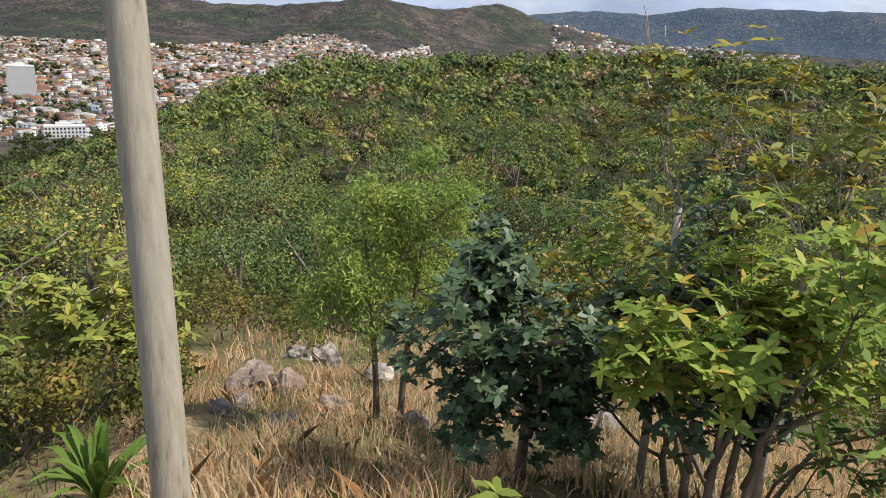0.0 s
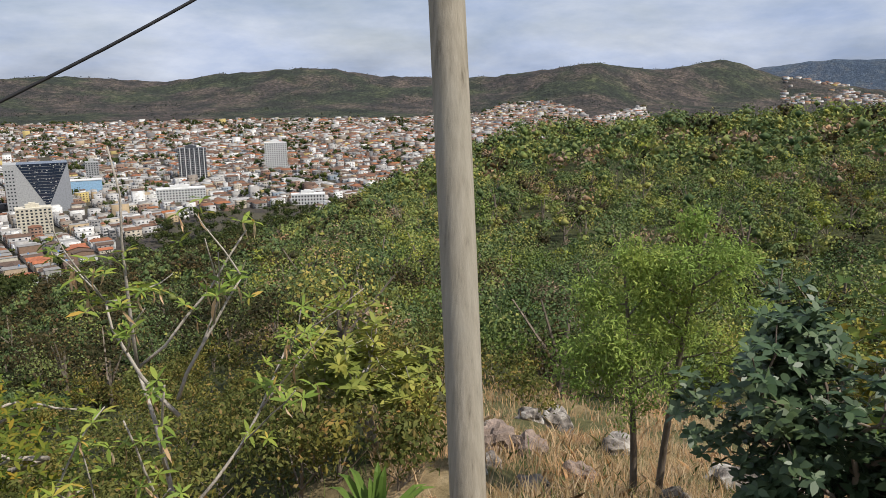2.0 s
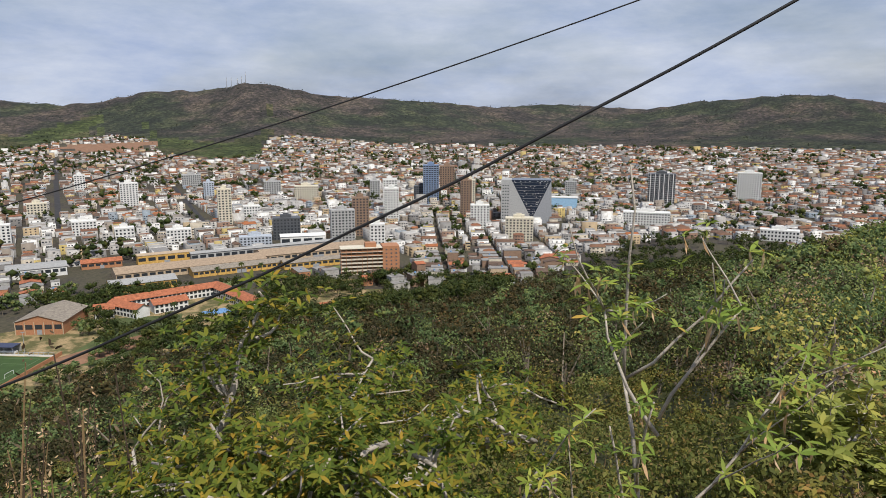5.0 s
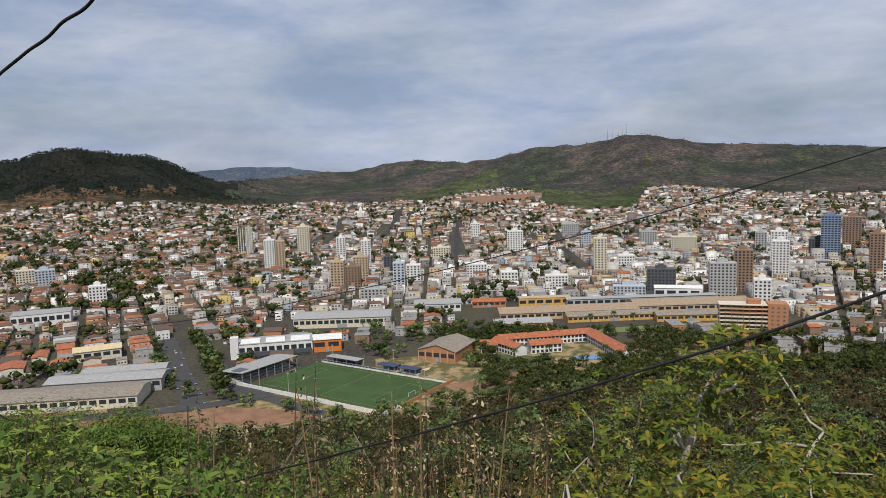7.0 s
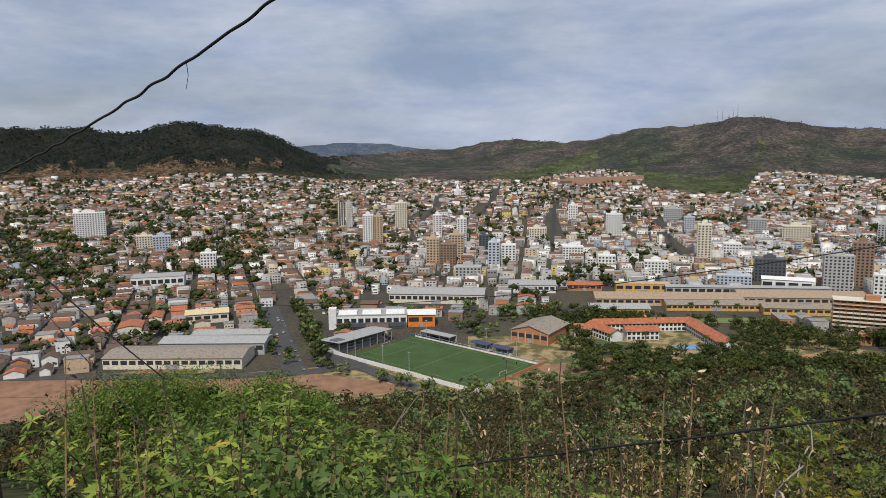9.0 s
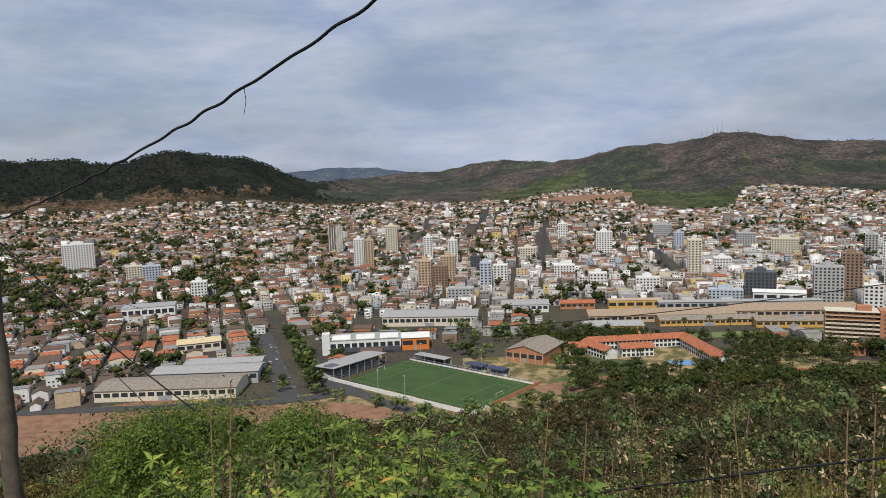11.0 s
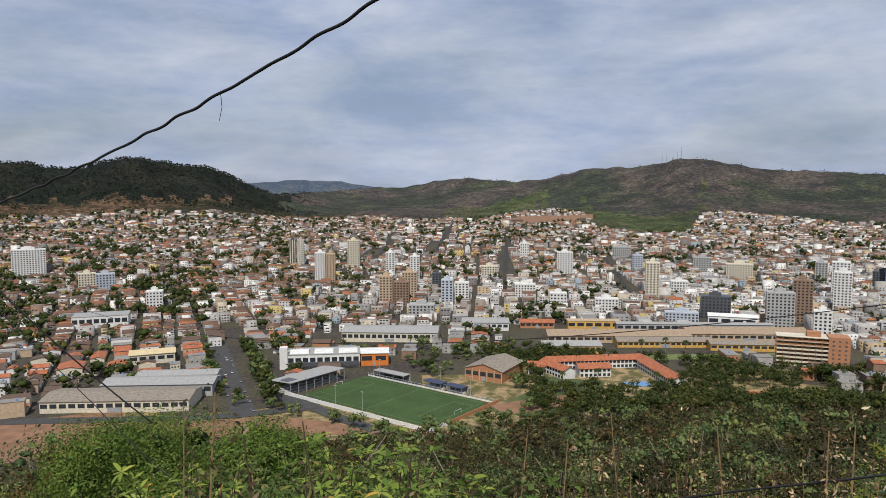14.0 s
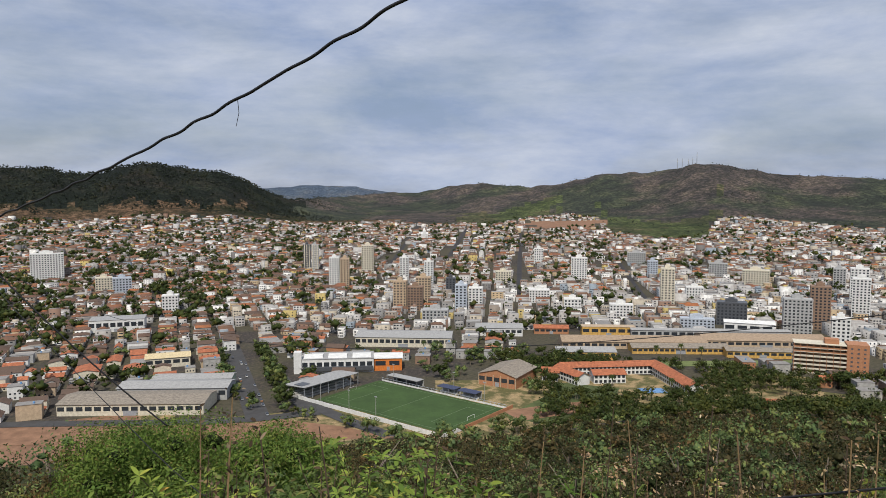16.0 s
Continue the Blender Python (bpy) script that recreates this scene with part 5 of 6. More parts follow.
# ---- the wooden pole ----
pole_axis = Vector((0.1437, 0.0946, 0.985)).normalized()
pole = thing("utility_pole", pose(3.634 + 0.1437 / 0.985 * -3.9, 1.70 + 0.0946 / 0.985 * -3.9, 1.6 - 3.9), "weathered grey wooden utility pole with drying cracks", "pole")
gp = Geo()
zz = np.linspace(0, 5.2, 26)
gp.tube([pole_axis * z + Vector((0.012 * math.sin(z * 1.3), 0.012 * math.cos(z * 0.9), 0)) for z in zz], [0.106 - 0.0016 * z for z in zz], 24)
part("shaft", gp.mesh("shaft", M_POLE, True), None, pole)


# ---- the nearest houses, one by one ----
PALETTE = [M_WHITE, P_CREAM, P_GREY, P_TAN, M_CONC, M_WHITE, P_BRICK, P_BROWN, P_CREAM, M_CONC]
HOUSE_WINDOW = Geo().box(-0.6, 0.6, -0.08, 0.04, -0.55, 0.55).mesh("window", M_WINDOW)
TANK = Geo().tube([(0, 0, 0), (0, 0, 1.2)], [0.75, 0.65], 10).mesh("water_tank", paint("tank_blue", (0.14, 0.28, 0.5)))
for i in NEAR:
    x, y, deg, d, w = LOTS[i]
    if rng.random() < 0.4:
        deg, d, w = deg + 90, w, d
    h, pick = float(HEIGHT[i]), PALETTE[int(rng.integers(len(PALETTE)))]
    word = "tiled" if TILED[i] else "flat-roofed"
    ho = thing("house", at(x, y, deg), ("low %s house in a dense row of houses" if h < 5 else "two-storey %s house among low houses") % word, "house", "houses by the avenue")
    if TILED[i]:
        body = Geo().prism(-d / 2, d / 2, -w / 2, w / 2, -2, h, float(RISE[i]) - 0.03)
        part("roof", Geo().gable(-d / 2, d / 2, -w / 2, w / 2, h, float(RISE[i]), 0.5), M_REDTILE if rng.random() < 0.4 else M_TILE, ho)
    else:
        body = Geo().box(-d / 2, d / 2, -w / 2, w / 2, -2, h)
        part("roof", Geo().box(-d / 2 - 0.25, d / 2 + 0.25, -w / 2 - 0.25, w / 2 + 0.25, h, h + 0.22), M_SLAB, ho)
        if rng.random() < 0.4:
            part("water_tank", TANK, None, ho).location = (rng.uniform(-d / 3, d / 3), rng.uniform(-w / 4, w / 4), h + 0.22)
    part("shell", body, pick, ho)
    for k in range(3):
        for fl in range(1 if h < 5 else 2):
            if rng.random() < 0.8:
                part("window", HOUSE_WINDOW, None, ho).location = ((k - 1) * d * 0.3, -w / 2, 1.6 + 2.9 * fl)

# ---- near plants ----
def leaves_mesh(name, p, n, along, size, width, mat, sides=6):
    """Pointed oval leaves of six corners, drooping at the tip."""
    n, t = unit(n), unit(along)
    b = unit(np.cross(n, t))
    n = np.cross(t, b)
    s = np.asarray(size, float).reshape(-1, 1) * np.ones((len(p), 1))
    w = s * width * 0.5
    q = [p, p + t * s * 0.3 + b * w * 0.9 + n * s * 0.05, p + t * s * 0.68 + b * w * 0.8 + n * s * 0.02, p + t * s - n * s * 0.12,
         p + t * s * 0.68 - b * w * 0.8 + n * s * 0.02, p + t * s * 0.3 - b * w * 0.9 + n * s * 0.05]
    return quads_mesh(name, np.stack(q, 1), mat, 6)


GROW = {0: 1.0, 1: 0.75, 2: 0.62}


def limb(rnd, p, d, length, r0, depth, out, tips, spread=0.7, bend=0.25, up=0.25, kids=3):
    """Grows one branch and its twigs: out gathers (points, radii), tips gathers (place, direction)."""
    n = 5
    pts, rad, q, dd = [p.copy()], [r0], p.copy(), d.copy()
    for k in range(n):
        dd = (dd + Vector((rnd.gauss(0, bend), rnd.gauss(0, bend), rnd.gauss(0, bend) + up * 0.15))).normalized()
        q = q + dd * length / n
        pts.append(q.copy())
        rad.append(r0 * (1 - 0.55 * (k + 1) / n))
    out.append((pts, rad))
    if depth == 0:
        for k in (1, 2, 3, 4, 5):
            tips.append((pts[k], dd.copy()))
        return
    for k in range(kids):
        f = rnd.uniform(0.35, 1.0) if k else 1.0
        at_ = pts[min(n, max(1, round(f * n)))]
        side = Vector((rnd.gauss(0, 1), rnd.gauss(0, 1), rnd.gauss(0, 0.6) + up)).normalized()
        limb(rnd, at_, (dd * (1 - spread) + side * spread).normalized(), length * rnd.uniform(0.5, 0.8), r0 * 0.5, depth - 1, out, tips, spread, bend, up, kids)


def grow(seed, stems, depth=2, kids=3, spread=0.7, bend=0.2, up=0.25):
    rnd = random.Random(seed)
    out, tips = [], []
    for base, d, length, r0 in stems:
        limb(rnd, Vector(base), Vector(d).normalized(), length * GROW[depth], r0 * 0.8, depth, out, tips, spread, bend, up, kids)
    return out, tips


def plant(name, base, label, stems, bark, leaf_mat, leaf=0.1, width=0.5, per=6, jitter=0.12, droop=-0.2, category="shrub", depth=2, kids=3, spread=0.7, bend=0.2, up=0.25, seed=1, rosette=False, keep=1.0, group="", scale=1.0, multi=1):
    """A shrub or small tree: branches of tapered tubes, and leaves round its twigs."""
    t = thing(name, pose(*base), label, category, group)
    stems = [(Vector(b_) * scale, d_, l_ * scale, r_ * scale ** 0.5) for b_, d_, l_, r_ in stems]
    out, tips = grow(seed, stems, depth, kids, spread, bend, up)
    for k, (pts, rad) in enumerate(out[:len(stems) if len(out) > 60 else 0]):
        part("stem", Geo().tube(pts, rad, 8).mesh("stem", bark, True), None, t)
    rest = Geo()
    for pts, rad in out[len(stems) if len(out) > 60 else 0:]:
        rest.tube(pts, rad, 5)
    tagged(part("branchwork", rest.mesh("branchwork", bark, True), None, t), kind="stuff")
    P = np.array([p for p, _ in tips])
    Dn = np.array([d for _, d in tips])
    if keep < 1:
        sel = rng.random(len(P)) < keep
        P, Dn = P[sel], Dn[sel]
    if multi > 1:
        P, Dn = np.repeat(P, multi, 0), np.repeat(Dn, multi, 0)
        P = P + rng.normal(size=P.shape) * jitter
        Dn = unit(Dn + rng.normal(size=P.shape) * 0.5)
    k = len(P)
    P2, D2 = np.repeat(P, per, 0), np.repeat(Dn, per, 0)
    if rosette:
        ang = np.tile(np.arange(per) * 2 * math.pi / per, k) + np.repeat(rng.uniform(0, 6, k), per)
        axis = unit(D2 * 0.5 + np.array([0, 0, 0.8]))
        s1 = unit(np.cross(axis, np.array([0.31, 0.9, 0.12])))
        s2 = np.cross(axis, s1)
        rad = s1 * np.cos(ang)[:, None] + s2 * np.sin(ang)[:, None]
        along = rad + axis * rng.uniform(-0.2, 0.7, (len(P2), 1)) + rng.normal(size=P2.shape) * 0.12
        nrm = axis + rng.normal(size=P2.shape) * 0.3
        pos = P2
    else:
        pos = P2 + rng.normal(size=P2.shape) * jitter
        along = unit(rng.normal(size=P2.shape)) + D2 * 0.5 + np.array([0, 0, droop])
        nrm = rng.normal(size=P2.shape) * 0.6 + np.array([0, 0, 1.0])
    part("foliage", leaves_mesh("foliage", pos, nrm, along, leaf * rng.uniform(0.6, 1.25, len(pos)), width, leaf_mat), None, t)
    return t


NEUTRAL = ((0.85, 0.9, 0.85), (1.0, 1.0, 1.0), (1.15, 1.05, 0.95))
L_DARK = leaf_material("glossy_dark_leaves", [(0, (0.026, 0.052, 0.021)), (0.6, (0.055, 0.098, 0.040)), (1, (0.11, 0.16, 0.068))], NEUTRAL, 0.42, 1.2, 0.1, spec=0.3)
L_BRIGHT = leaf_material("bright_green_leaves", [(0, (0.115, 0.188, 0.0338)), (0.55, (0.23, 0.34, 0.0591)), (0.9, (0.374, 0.422, 0.0844)), (1, (0.661, 0.352, 0.0844))], NEUTRAL, 0.42, 1.2, 0.35)
L_OLIVE = leaf_material("yellow_green_leaves", [(0, (0.091, 0.132, 0.0292)), (0.5, (0.208, 0.239, 0.0488)), (0.85, (0.39, 0.335, 0.0585)), (1, (0.546, 0.323, 0.078))], NEUTRAL, 0.42, 1.2, 0.3)
L_CROOK = leaf_material("crooked_tree_leaves", [(0, (0.05, 0.085, 0.014)), (0.55, (0.125, 0.165, 0.024)), (0.85, (0.20, 0.20, 0.028)), (1, (0.32, 0.22, 0.03))], NEUTRAL, 0.42, 1.2, 0.3, 1.0)
L_FIG = leaf_material("pale_fig_leaves", [(0.0, (0.13, 0.17, 0.035)), (0.6, (0.24, 0.28, 0.055)), (1.0, (0.36, 0.37, 0.09))], NEUTRAL, 0.5, 1.2, 0.25)
L_FEATHER = leaf_material("feathery_leaves", [(0, (0.13, 0.21, 0.045)), (0.6, (0.25, 0.37, 0.075)), (1, (0.42, 0.5, 0.13))], NEUTRAL, 0.55, 1.0, 0.35)
L_SCRUB = leaf_material("small_scrub_leaves", [(0, (0.05, 0.07, 0.02)), (0.5, (0.12, 0.14, 0.036)), (0.8, (0.20, 0.195, 0.05)), (1, (0.32, 0.20, 0.09))], WARM, 0.6, 0.5, 0.25)
L_WEED = leaf_material("weed_leaves", [(0, (0.0517, 0.0938, 0.027)), (0.5, (0.0978, 0.159, 0.0432)), (0.85, (0.196, 0.235, 0.0675)), (1, (0.299, 0.188, 0.0945))], NEUTRAL, 0.5, 0.8, 0.3)
L_BUSH = leaf_material("bush_leaves", [(0, (0.045, 0.095, 0.018)), (0.5, (0.11, 0.19, 0.034)), (0.9, (0.2, 0.27, 0.055)), (1, (0.26, 0.2, 0.07))], NEUTRAL, 0.5, 0.8, 0.3)
L_DRY = leaf_material("dry_grass_blades", [(0, (0.4, 0.27, 0.13)), (0.5, (0.66, 0.48, 0.25)), (1, (0.85, 0.69, 0.42))], NEUTRAL, 0.8, 0.8, 0.45, 0.9)
M_PALEBARK = plain("pale_bark", (0.42, 0.37, 0.31), 0.9, 0.35, 6.0, bump=0.4)
M_ROCK = Nodes("limestone", 0.9, spec=0.2)
_r = M_ROCK.noise(2.2, 8, 0.65)
M_ROCK.color(M_ROCK.ramp(_r, [(0.36, (0.05, 0.045, 0.04)), (0.46, (0.2, 0.17, 0.145)), (0.56, (0.42, 0.38, 0.33)), (0.7, (0.62, 0.59, 0.54))])).bump(M_ROCK.noise(9, 8, 0.7), 0.8, 0.08)
M_ROCK = M_ROCK.mat
M_BROWNROCK = plain("brown_boulder", (0.30, 0.225, 0.18), 0.92, 0.65, 2.6, bump=0.8)
M_WIRE = plain("black_cable", (0.018, 0.018, 0.02), 0.6, 0.2, 3.0)


def gz(x, y):
    return float(rough_z(x, y))


def on(x, y, lift=-0.05):
    return (x, y, gz(x, y) + lift)


# dark glossy shrub, wider than high and open below
shrub_ = plant("round_shrub", on(4.6, -0.62, 0.2), "uneven shrub with dark glossy oval leaves beside a taller bush",
      [((0.0, 0, 0), (0.02, -0.1, 1), 1.5, 0.04), ((0.05, 0, 0.6), (0.1, 0.5, 0.8), 1.0, 0.03), ((-0.05, 0.05, 0.5), (-0.3, 0.8, 0.35), 0.9, 0.026), ((0, -0.05, 0.6), (-0.3, -0.6, 0.55), 0.95, 0.028),
       ((0, 0, 0.55), (0.15, 0.95, 0.12), 0.8, 0.02), ((0, 0, 0.5), (-0.4, -0.75, 0.0), 0.7, 0.02), ((0, 0.1, 0.9), (0, 0.25, 1), 0.7, 0.022), ((0.1, -0.1, 0.4), (0.2, -0.9, 0.1), 0.7, 0.02)],
      M_BARK, L_DARK, 0.085, 0.52, 7, 0.09, seed=11, depth=2, kids=4, rosette=True, keep=0.7, multi=3, up=0.3)
part("stem", Geo().tube([(0.02, 0, -0.3), (0, 0, 0.1), (0, 0, 0.5)], [0.045, 0.04, 0.034], 8).mesh("stem", M_BARK, True), None, shrub_)
plant("tall_dark_bush", on(4.95, -1.95), "tall bush of dark glossy leaves round grey stems",
      [((0, 0, 0), (0.0, 0.05, 1), 2.3, 0.045), ((0, 0, 1.1), (0.1, 0.5, 0.8), 0.95, 0.025), ((0, 0, 1.2), (-0.2, -0.5, 0.8), 0.9, 0.025), ((0, 0, 1.0), (-0.3, 0.2, 0.8), 0.8, 0.022), ((0, 0, 0.8), (0.1, -0.8, 0.4), 0.8, 0.02)],
      M_BARK, L_DARK, 0.1, 0.48, 6, 0.1, seed=14, depth=2, kids=4, rosette=True, keep=0.8, up=0.3, multi=3)
# bright bush before it: clusters of large oval leaves on open stems
bush_ = plant("tall_bush", on(4.3, -1.88, 0.45), "open bush with bright green oval leaves in clusters",
      [((0.05, 0.1, 0), (-0.05, 0.22, 1), 1.55, 0.035), ((0, 0, 0), (0, -0.1, 1), 1.7, 0.035), ((-0.1, -0.2, 0), (-0.1, -0.5, 1), 1.6, 0.03), ((0, 0.1, 0.5), (-0.25, 0.6, 0.7), 0.95, 0.025), ((0.1, -0.2, 0.3), (-0.1, -0.9, 0.6), 1.2, 0.025), ((0, -0.1, 0.5), (-0.3, -0.3, 0.9), 0.9, 0.022)],
      M_BARK, L_BRIGHT, 0.12, 0.4, 6, 0.12, seed=4, depth=2, kids=4, spread=0.45, up=0.5, rosette=True, keep=0.42, scale=1.05, multi=3)
for dx, dy in ((0.06, 0.12), (-0.02, -0.02), (-0.1, -0.24), (0.1, -0.2)):
    part("stem", Geo().tube([(dx * 0.5, dy * 0.5, -0.5), (dx, dy, -0.2), (dx * 1.1, dy * 1.1, 0.4)], [0.04, 0.034, 0.026], 8).mesh("stem", M_BARK, True), None, bush_)
plant("tall_bush", on(5.45, -2.6), "tall bush with dark and yellowing leaves on upright stems",
      [((0, 0, 0), (0.05, 0.15, 1), 2.3, 0.04), ((0.2, 0.2, 0), (0.1, 0.3, 1), 2.0, 0.035), ((0, -0.3, 0), (0, -0.2, 1), 2.2, 0.035), ((-0.2, 0, 0), (-0.2, 0, 1), 1.7, 0.03)],
      M_BARK, L_WEED, 0.12, 0.42, 5, 0.14, depth=2, kids=3, spread=0.5, up=0.4, seed=8, scale=1.15, rosette=True, keep=0.6, multi=3)
plant("pale_bush", on(6.1, -1.35), "airy bush with pale yellowing green leaves",
      [((0, 0, 0), (0, 0.3, 1), 1.9, 0.03), ((0, 0, 0), (0, -0.3, 1), 1.8, 0.03), ((0, 0, 0.6), (0, 0.7, 0.7), 1.3, 0.02), ((0, 0, 0.8), (-0.3, 0, 1), 1.2, 0.02)],
      M_PALEBARK, L_OLIVE, 0.12, 0.42, 5, 0.14, depth=2, kids=3, spread=0.5, up=0.35, seed=17, scale=1.25, rosette=True, keep=0.6, multi=3)
for x, y, h, sd, words in ((4.9, -1.62, 2.45, 21, "thin pale forked sapling with bare twigs above the bushes"), (4.65, -2.45, 2.35, 25, "thin pale sapling with a leafy top above the bushes")):
    t = plant("tall_sapling", on(x, y), words, [((0.02, 0.04, h), (0.1, 0.35, 1), 0.95, 0.018), ((0.02, 0.04, h * 0.97), (-0.1, -0.4, 1), 1.0, 0.018), ((0.02, 0.04, h), (0.0, 0.02, 1), 1.15, 0.016), ((0.0, 0.0, h * 0.8), (0.0, -0.7, 0.8), 0.7, 0.012)],
              M_PALEBARK, L_OLIVE, 0.11, 0.42, 5, 0.07, category="tree", depth=1, kids=4, spread=0.35, bend=0.12, up=0.6, seed=sd, rosette=True, keep=0.5 if sd == 21 else 0.8, multi=2)
    part("trunk", Geo().tube([(0, 0, 0), (0.03, 0.02, h * 0.4), (0.0, 0.03, h * 0.7), (0.02, 0.04, h + 0.02)], [0.04, 0.034, 0.03, 0.024], 8).mesh("trunk", M_PALEBARK, True), None, t)
# a seedling by the path
plant("seedling", on(3.2, -0.3, 0.0), "small seedling with broad yellow-green leaves",
      [((0, 0, 0), (0.0, 0.1, 1), 0.34, 0.008), ((0, 0, 0.1), (-0.1, -0.3, 1), 0.24, 0.006)], M_BARK, L_FIG, 0.15, 0.42, 6, 0.0, category="plant", depth=0, seed=27, rosette=True, keep=0.5)
# feathery pair: bare slim trunks under airy crowns
for x, y, hh, lean, sd in ((7.0, 0.47, 3.0, -0.12, 31), (6.9, 0.72, 2.55, 0.10, 33)):
    way = [Vector((0.03 * math.sin(k * 0.9), lean * (k / 8) ** 1.6 * 2.2, hh * k / 8)) for k in range(9)]
    stems = []
    for k in range(10):
        f = 0.46 + 0.052 * k
        a = k * 2.4 + sd
        q_ = way[min(7, int(f * 8))].lerp(way[min(8, int(f * 8) + 1)], f * 8 % 1)
        stems.append((q_, (math.cos(a), math.sin(a), 0.45), 1.15 * (1.12 - f * 0.75), 0.014))
    t = plant("feathery_sapling", on(x, y), "slim sapling with fine feathery light green leaves",
              stems, M_BARK, L_FEATHER, 0.06, 0.28, 22, 0.075, -0.1, category="tree", depth=2, kids=3, spread=0.55, seed=sd, up=0.2)
    part("trunk", Geo().tube(way, [0.042 - 0.0036 * k for k in range(9)], 8).mesh("trunk", M_BARK, True), None, t)
# fig-like shrub
plant("fig_shrub", on(8.8, 4.45), "shrub with large pale green leaves in rosettes",
      [((0, 0, 0), (-0.3, 0.5, 1), 1.5, 0.05), ((0.1, 0, 0), (0.2, -0.5, 1), 1.2, 0.045), ((0, 0.1, 0), (-0.4, -0.1, 1), 1.4, 0.045), ((0, 0, 0), (0.1, -0.8, 0.6), 1.2, 0.04), ((0, 0, 0), (0, 0.9, 0.9), 1.5, 0.04)],
      M_PALEBARK, L_FIG, 0.21, 0.36, 9, 0.0, seed=41, depth=2, kids=4, spread=0.62, rosette=True, up=0.35, keep=0.6, scale=1.35)
# pale-branched tree
plant("crooked_tree", on(2.0, 5.6), "low crooked tree with pale branches and yellowing green leaves",
      [((0, 0, 0), (0.1, 0, 1), 1.0, 0.13), ((0.05, 0, 0.6), (-1, -0.25, 0.25), 1.7, 0.085), ((0.05, 0, 0.65), (0.95, 0.0, 0.45), 1.5, 0.08), ((0, 0, 0.8), (-0.5, 0.5, 0.7), 1.2, 0.07), ((0, 0, 0.8), (0.4, -0.4, 0.8), 1.0, 0.05),
       ((0, 0.1, 0.5), (-0.9, 0.4, 0.3), 1.6, 0.05), ((0, 0, 0.5), (0.9, -0.6, 0.25), 1.5, 0.045), ((0, 0, 0.7), (-0.7, -0.6, 0.5), 1.3, 0.05), ((0, 0, 0.7), (0.6, 0.7, 0.5), 1.3, 0.05)],
      M_PALEBARK, L_CROOK, 0.082, 0.34, 6, 0.14, category="tree", depth=2, kids=4, spread=0.7, bend=0.28, up=0.24, seed=52, scale=1.85, rosette=True, multi=7)
# bare tree with pods
pod = plant("bare_tree", on(4.0, 4.0), "thin bare tree with narrow drooping leaves and dry pods",
            [((0, 0, 0), (0.05, 0.0, 1), 2.1, 0.032), ((0, 0, 0.7), (0.5, -0.45, 0.7), 1.5, 0.018), ((0, 0, 0.5), (-0.6, 0.3, 0.6), 1.2, 0.02), ((0, 0, 1.3), (-0.3, 0.5, 0.9), 1.0, 0.02), ((0, 0, 1.4), (0.3, -0.2, 1), 1.0, 0.018)],
            M_PALEBARK, L_BRIGHT, 0.12, 0.26, 6, 0.08, category="tree", depth=1, kids=4, spread=0.55, up=0.4, seed=63, keep=0.6, scale=1.4, rosette=True, multi=2, bend=0.09)
twig_ends = np.array([v.co for v in [c for c in pod.children if c.name.startswith("foliage")][0].data.vertices])[::6]
pp = twig_ends[rng.integers(0, len(twig_ends), 64)] + rng.normal(size=(64, 3)) * 0.02
tagged(part("pod", leaves_mesh("pod", pp, rng.normal(size=pp.shape), rng.normal(size=pp.shape) * 0.2 + np.array([0, 0, -1.0]), rng.uniform(0.1, 0.2, len(pp)), 0.16, L_DRY), None, pod), "dry straw-coloured pods", kind="stuff")
# spiky rosette plants
def spiky(x, y, size, seed):
    t = thing("agave", pose(*on(x, y)), "clump of long pointed green blades on the slope", "plant", "spiky clumps")
    rnd = random.Random(seed)
    for k in range(26):
        a, lean = k * 2.4, rnd.uniform(0.15, 0.95)
        ln = size * rnd.uniform(0.7, 1.1)
        q = Geo()
        c, s = math.cos(a), math.sin(a)
        pts = [(0.0, 0.0, 0.045), (0.4 * lean * ln, 0.5 * ln, 0.05), (0.8 * lean * ln, 0.85 * ln * (1 - lean * 0.25), 0.03), (1.05 * lean * ln, ln * (1.0 - lean * 0.45), 0.003)]
        v = []
        for rad, z, w in pts:
            v += [(rad * c - w * s, rad * s + w * c, z), (rad * c, rad * s, z - w * 0.5), (rad * c + w * s, rad * s - w * c, z)]
        q.solid(v, [(i * 3 + j, i * 3 + j + 1, i * 3 + j + 4, i * 3 + j + 3) for i in range(3) for j in range(2)])
        part("blade", q, L_BUSH, t)


spiky(4.85, 2.75, 0.72, 1)


def rock(x, y, size, seed, mat, label, flat=0.7):
    bm = bmesh.new()
    bmesh.ops.create_icosphere(bm, subdivisions=3, radius=1.0)
    for v in bm.verts:
        k = 1 + 0.5 * abs(noise.noise(v.co * 2.3 + Vector((0, 0, seed * 1.9)))) + 0.5 * noise.noise(v.co * 1.1 + Vector((seed * 3.7, 0, 0))) + 0.18 * noise.noise(v.co * 3.1 + Vector((0, seed, 0)))
        v.co = Vector((v.co.x * k * size, v.co.y * k * size * 0.85, v.co.z * k * size * flat))
    me = bpy.data.meshes.new("rock")
    bm.to_mesh(me)
    bm.free()
    me.materials.append(mat)
    o = new("rock", me)
    o.matrix_world = pose(x, y, gz(x, y) + size * flat * 0.3, seed * 9 % 20, 0, seed * 47)
    tagged(o, label, "rock", "rocks on the slope")


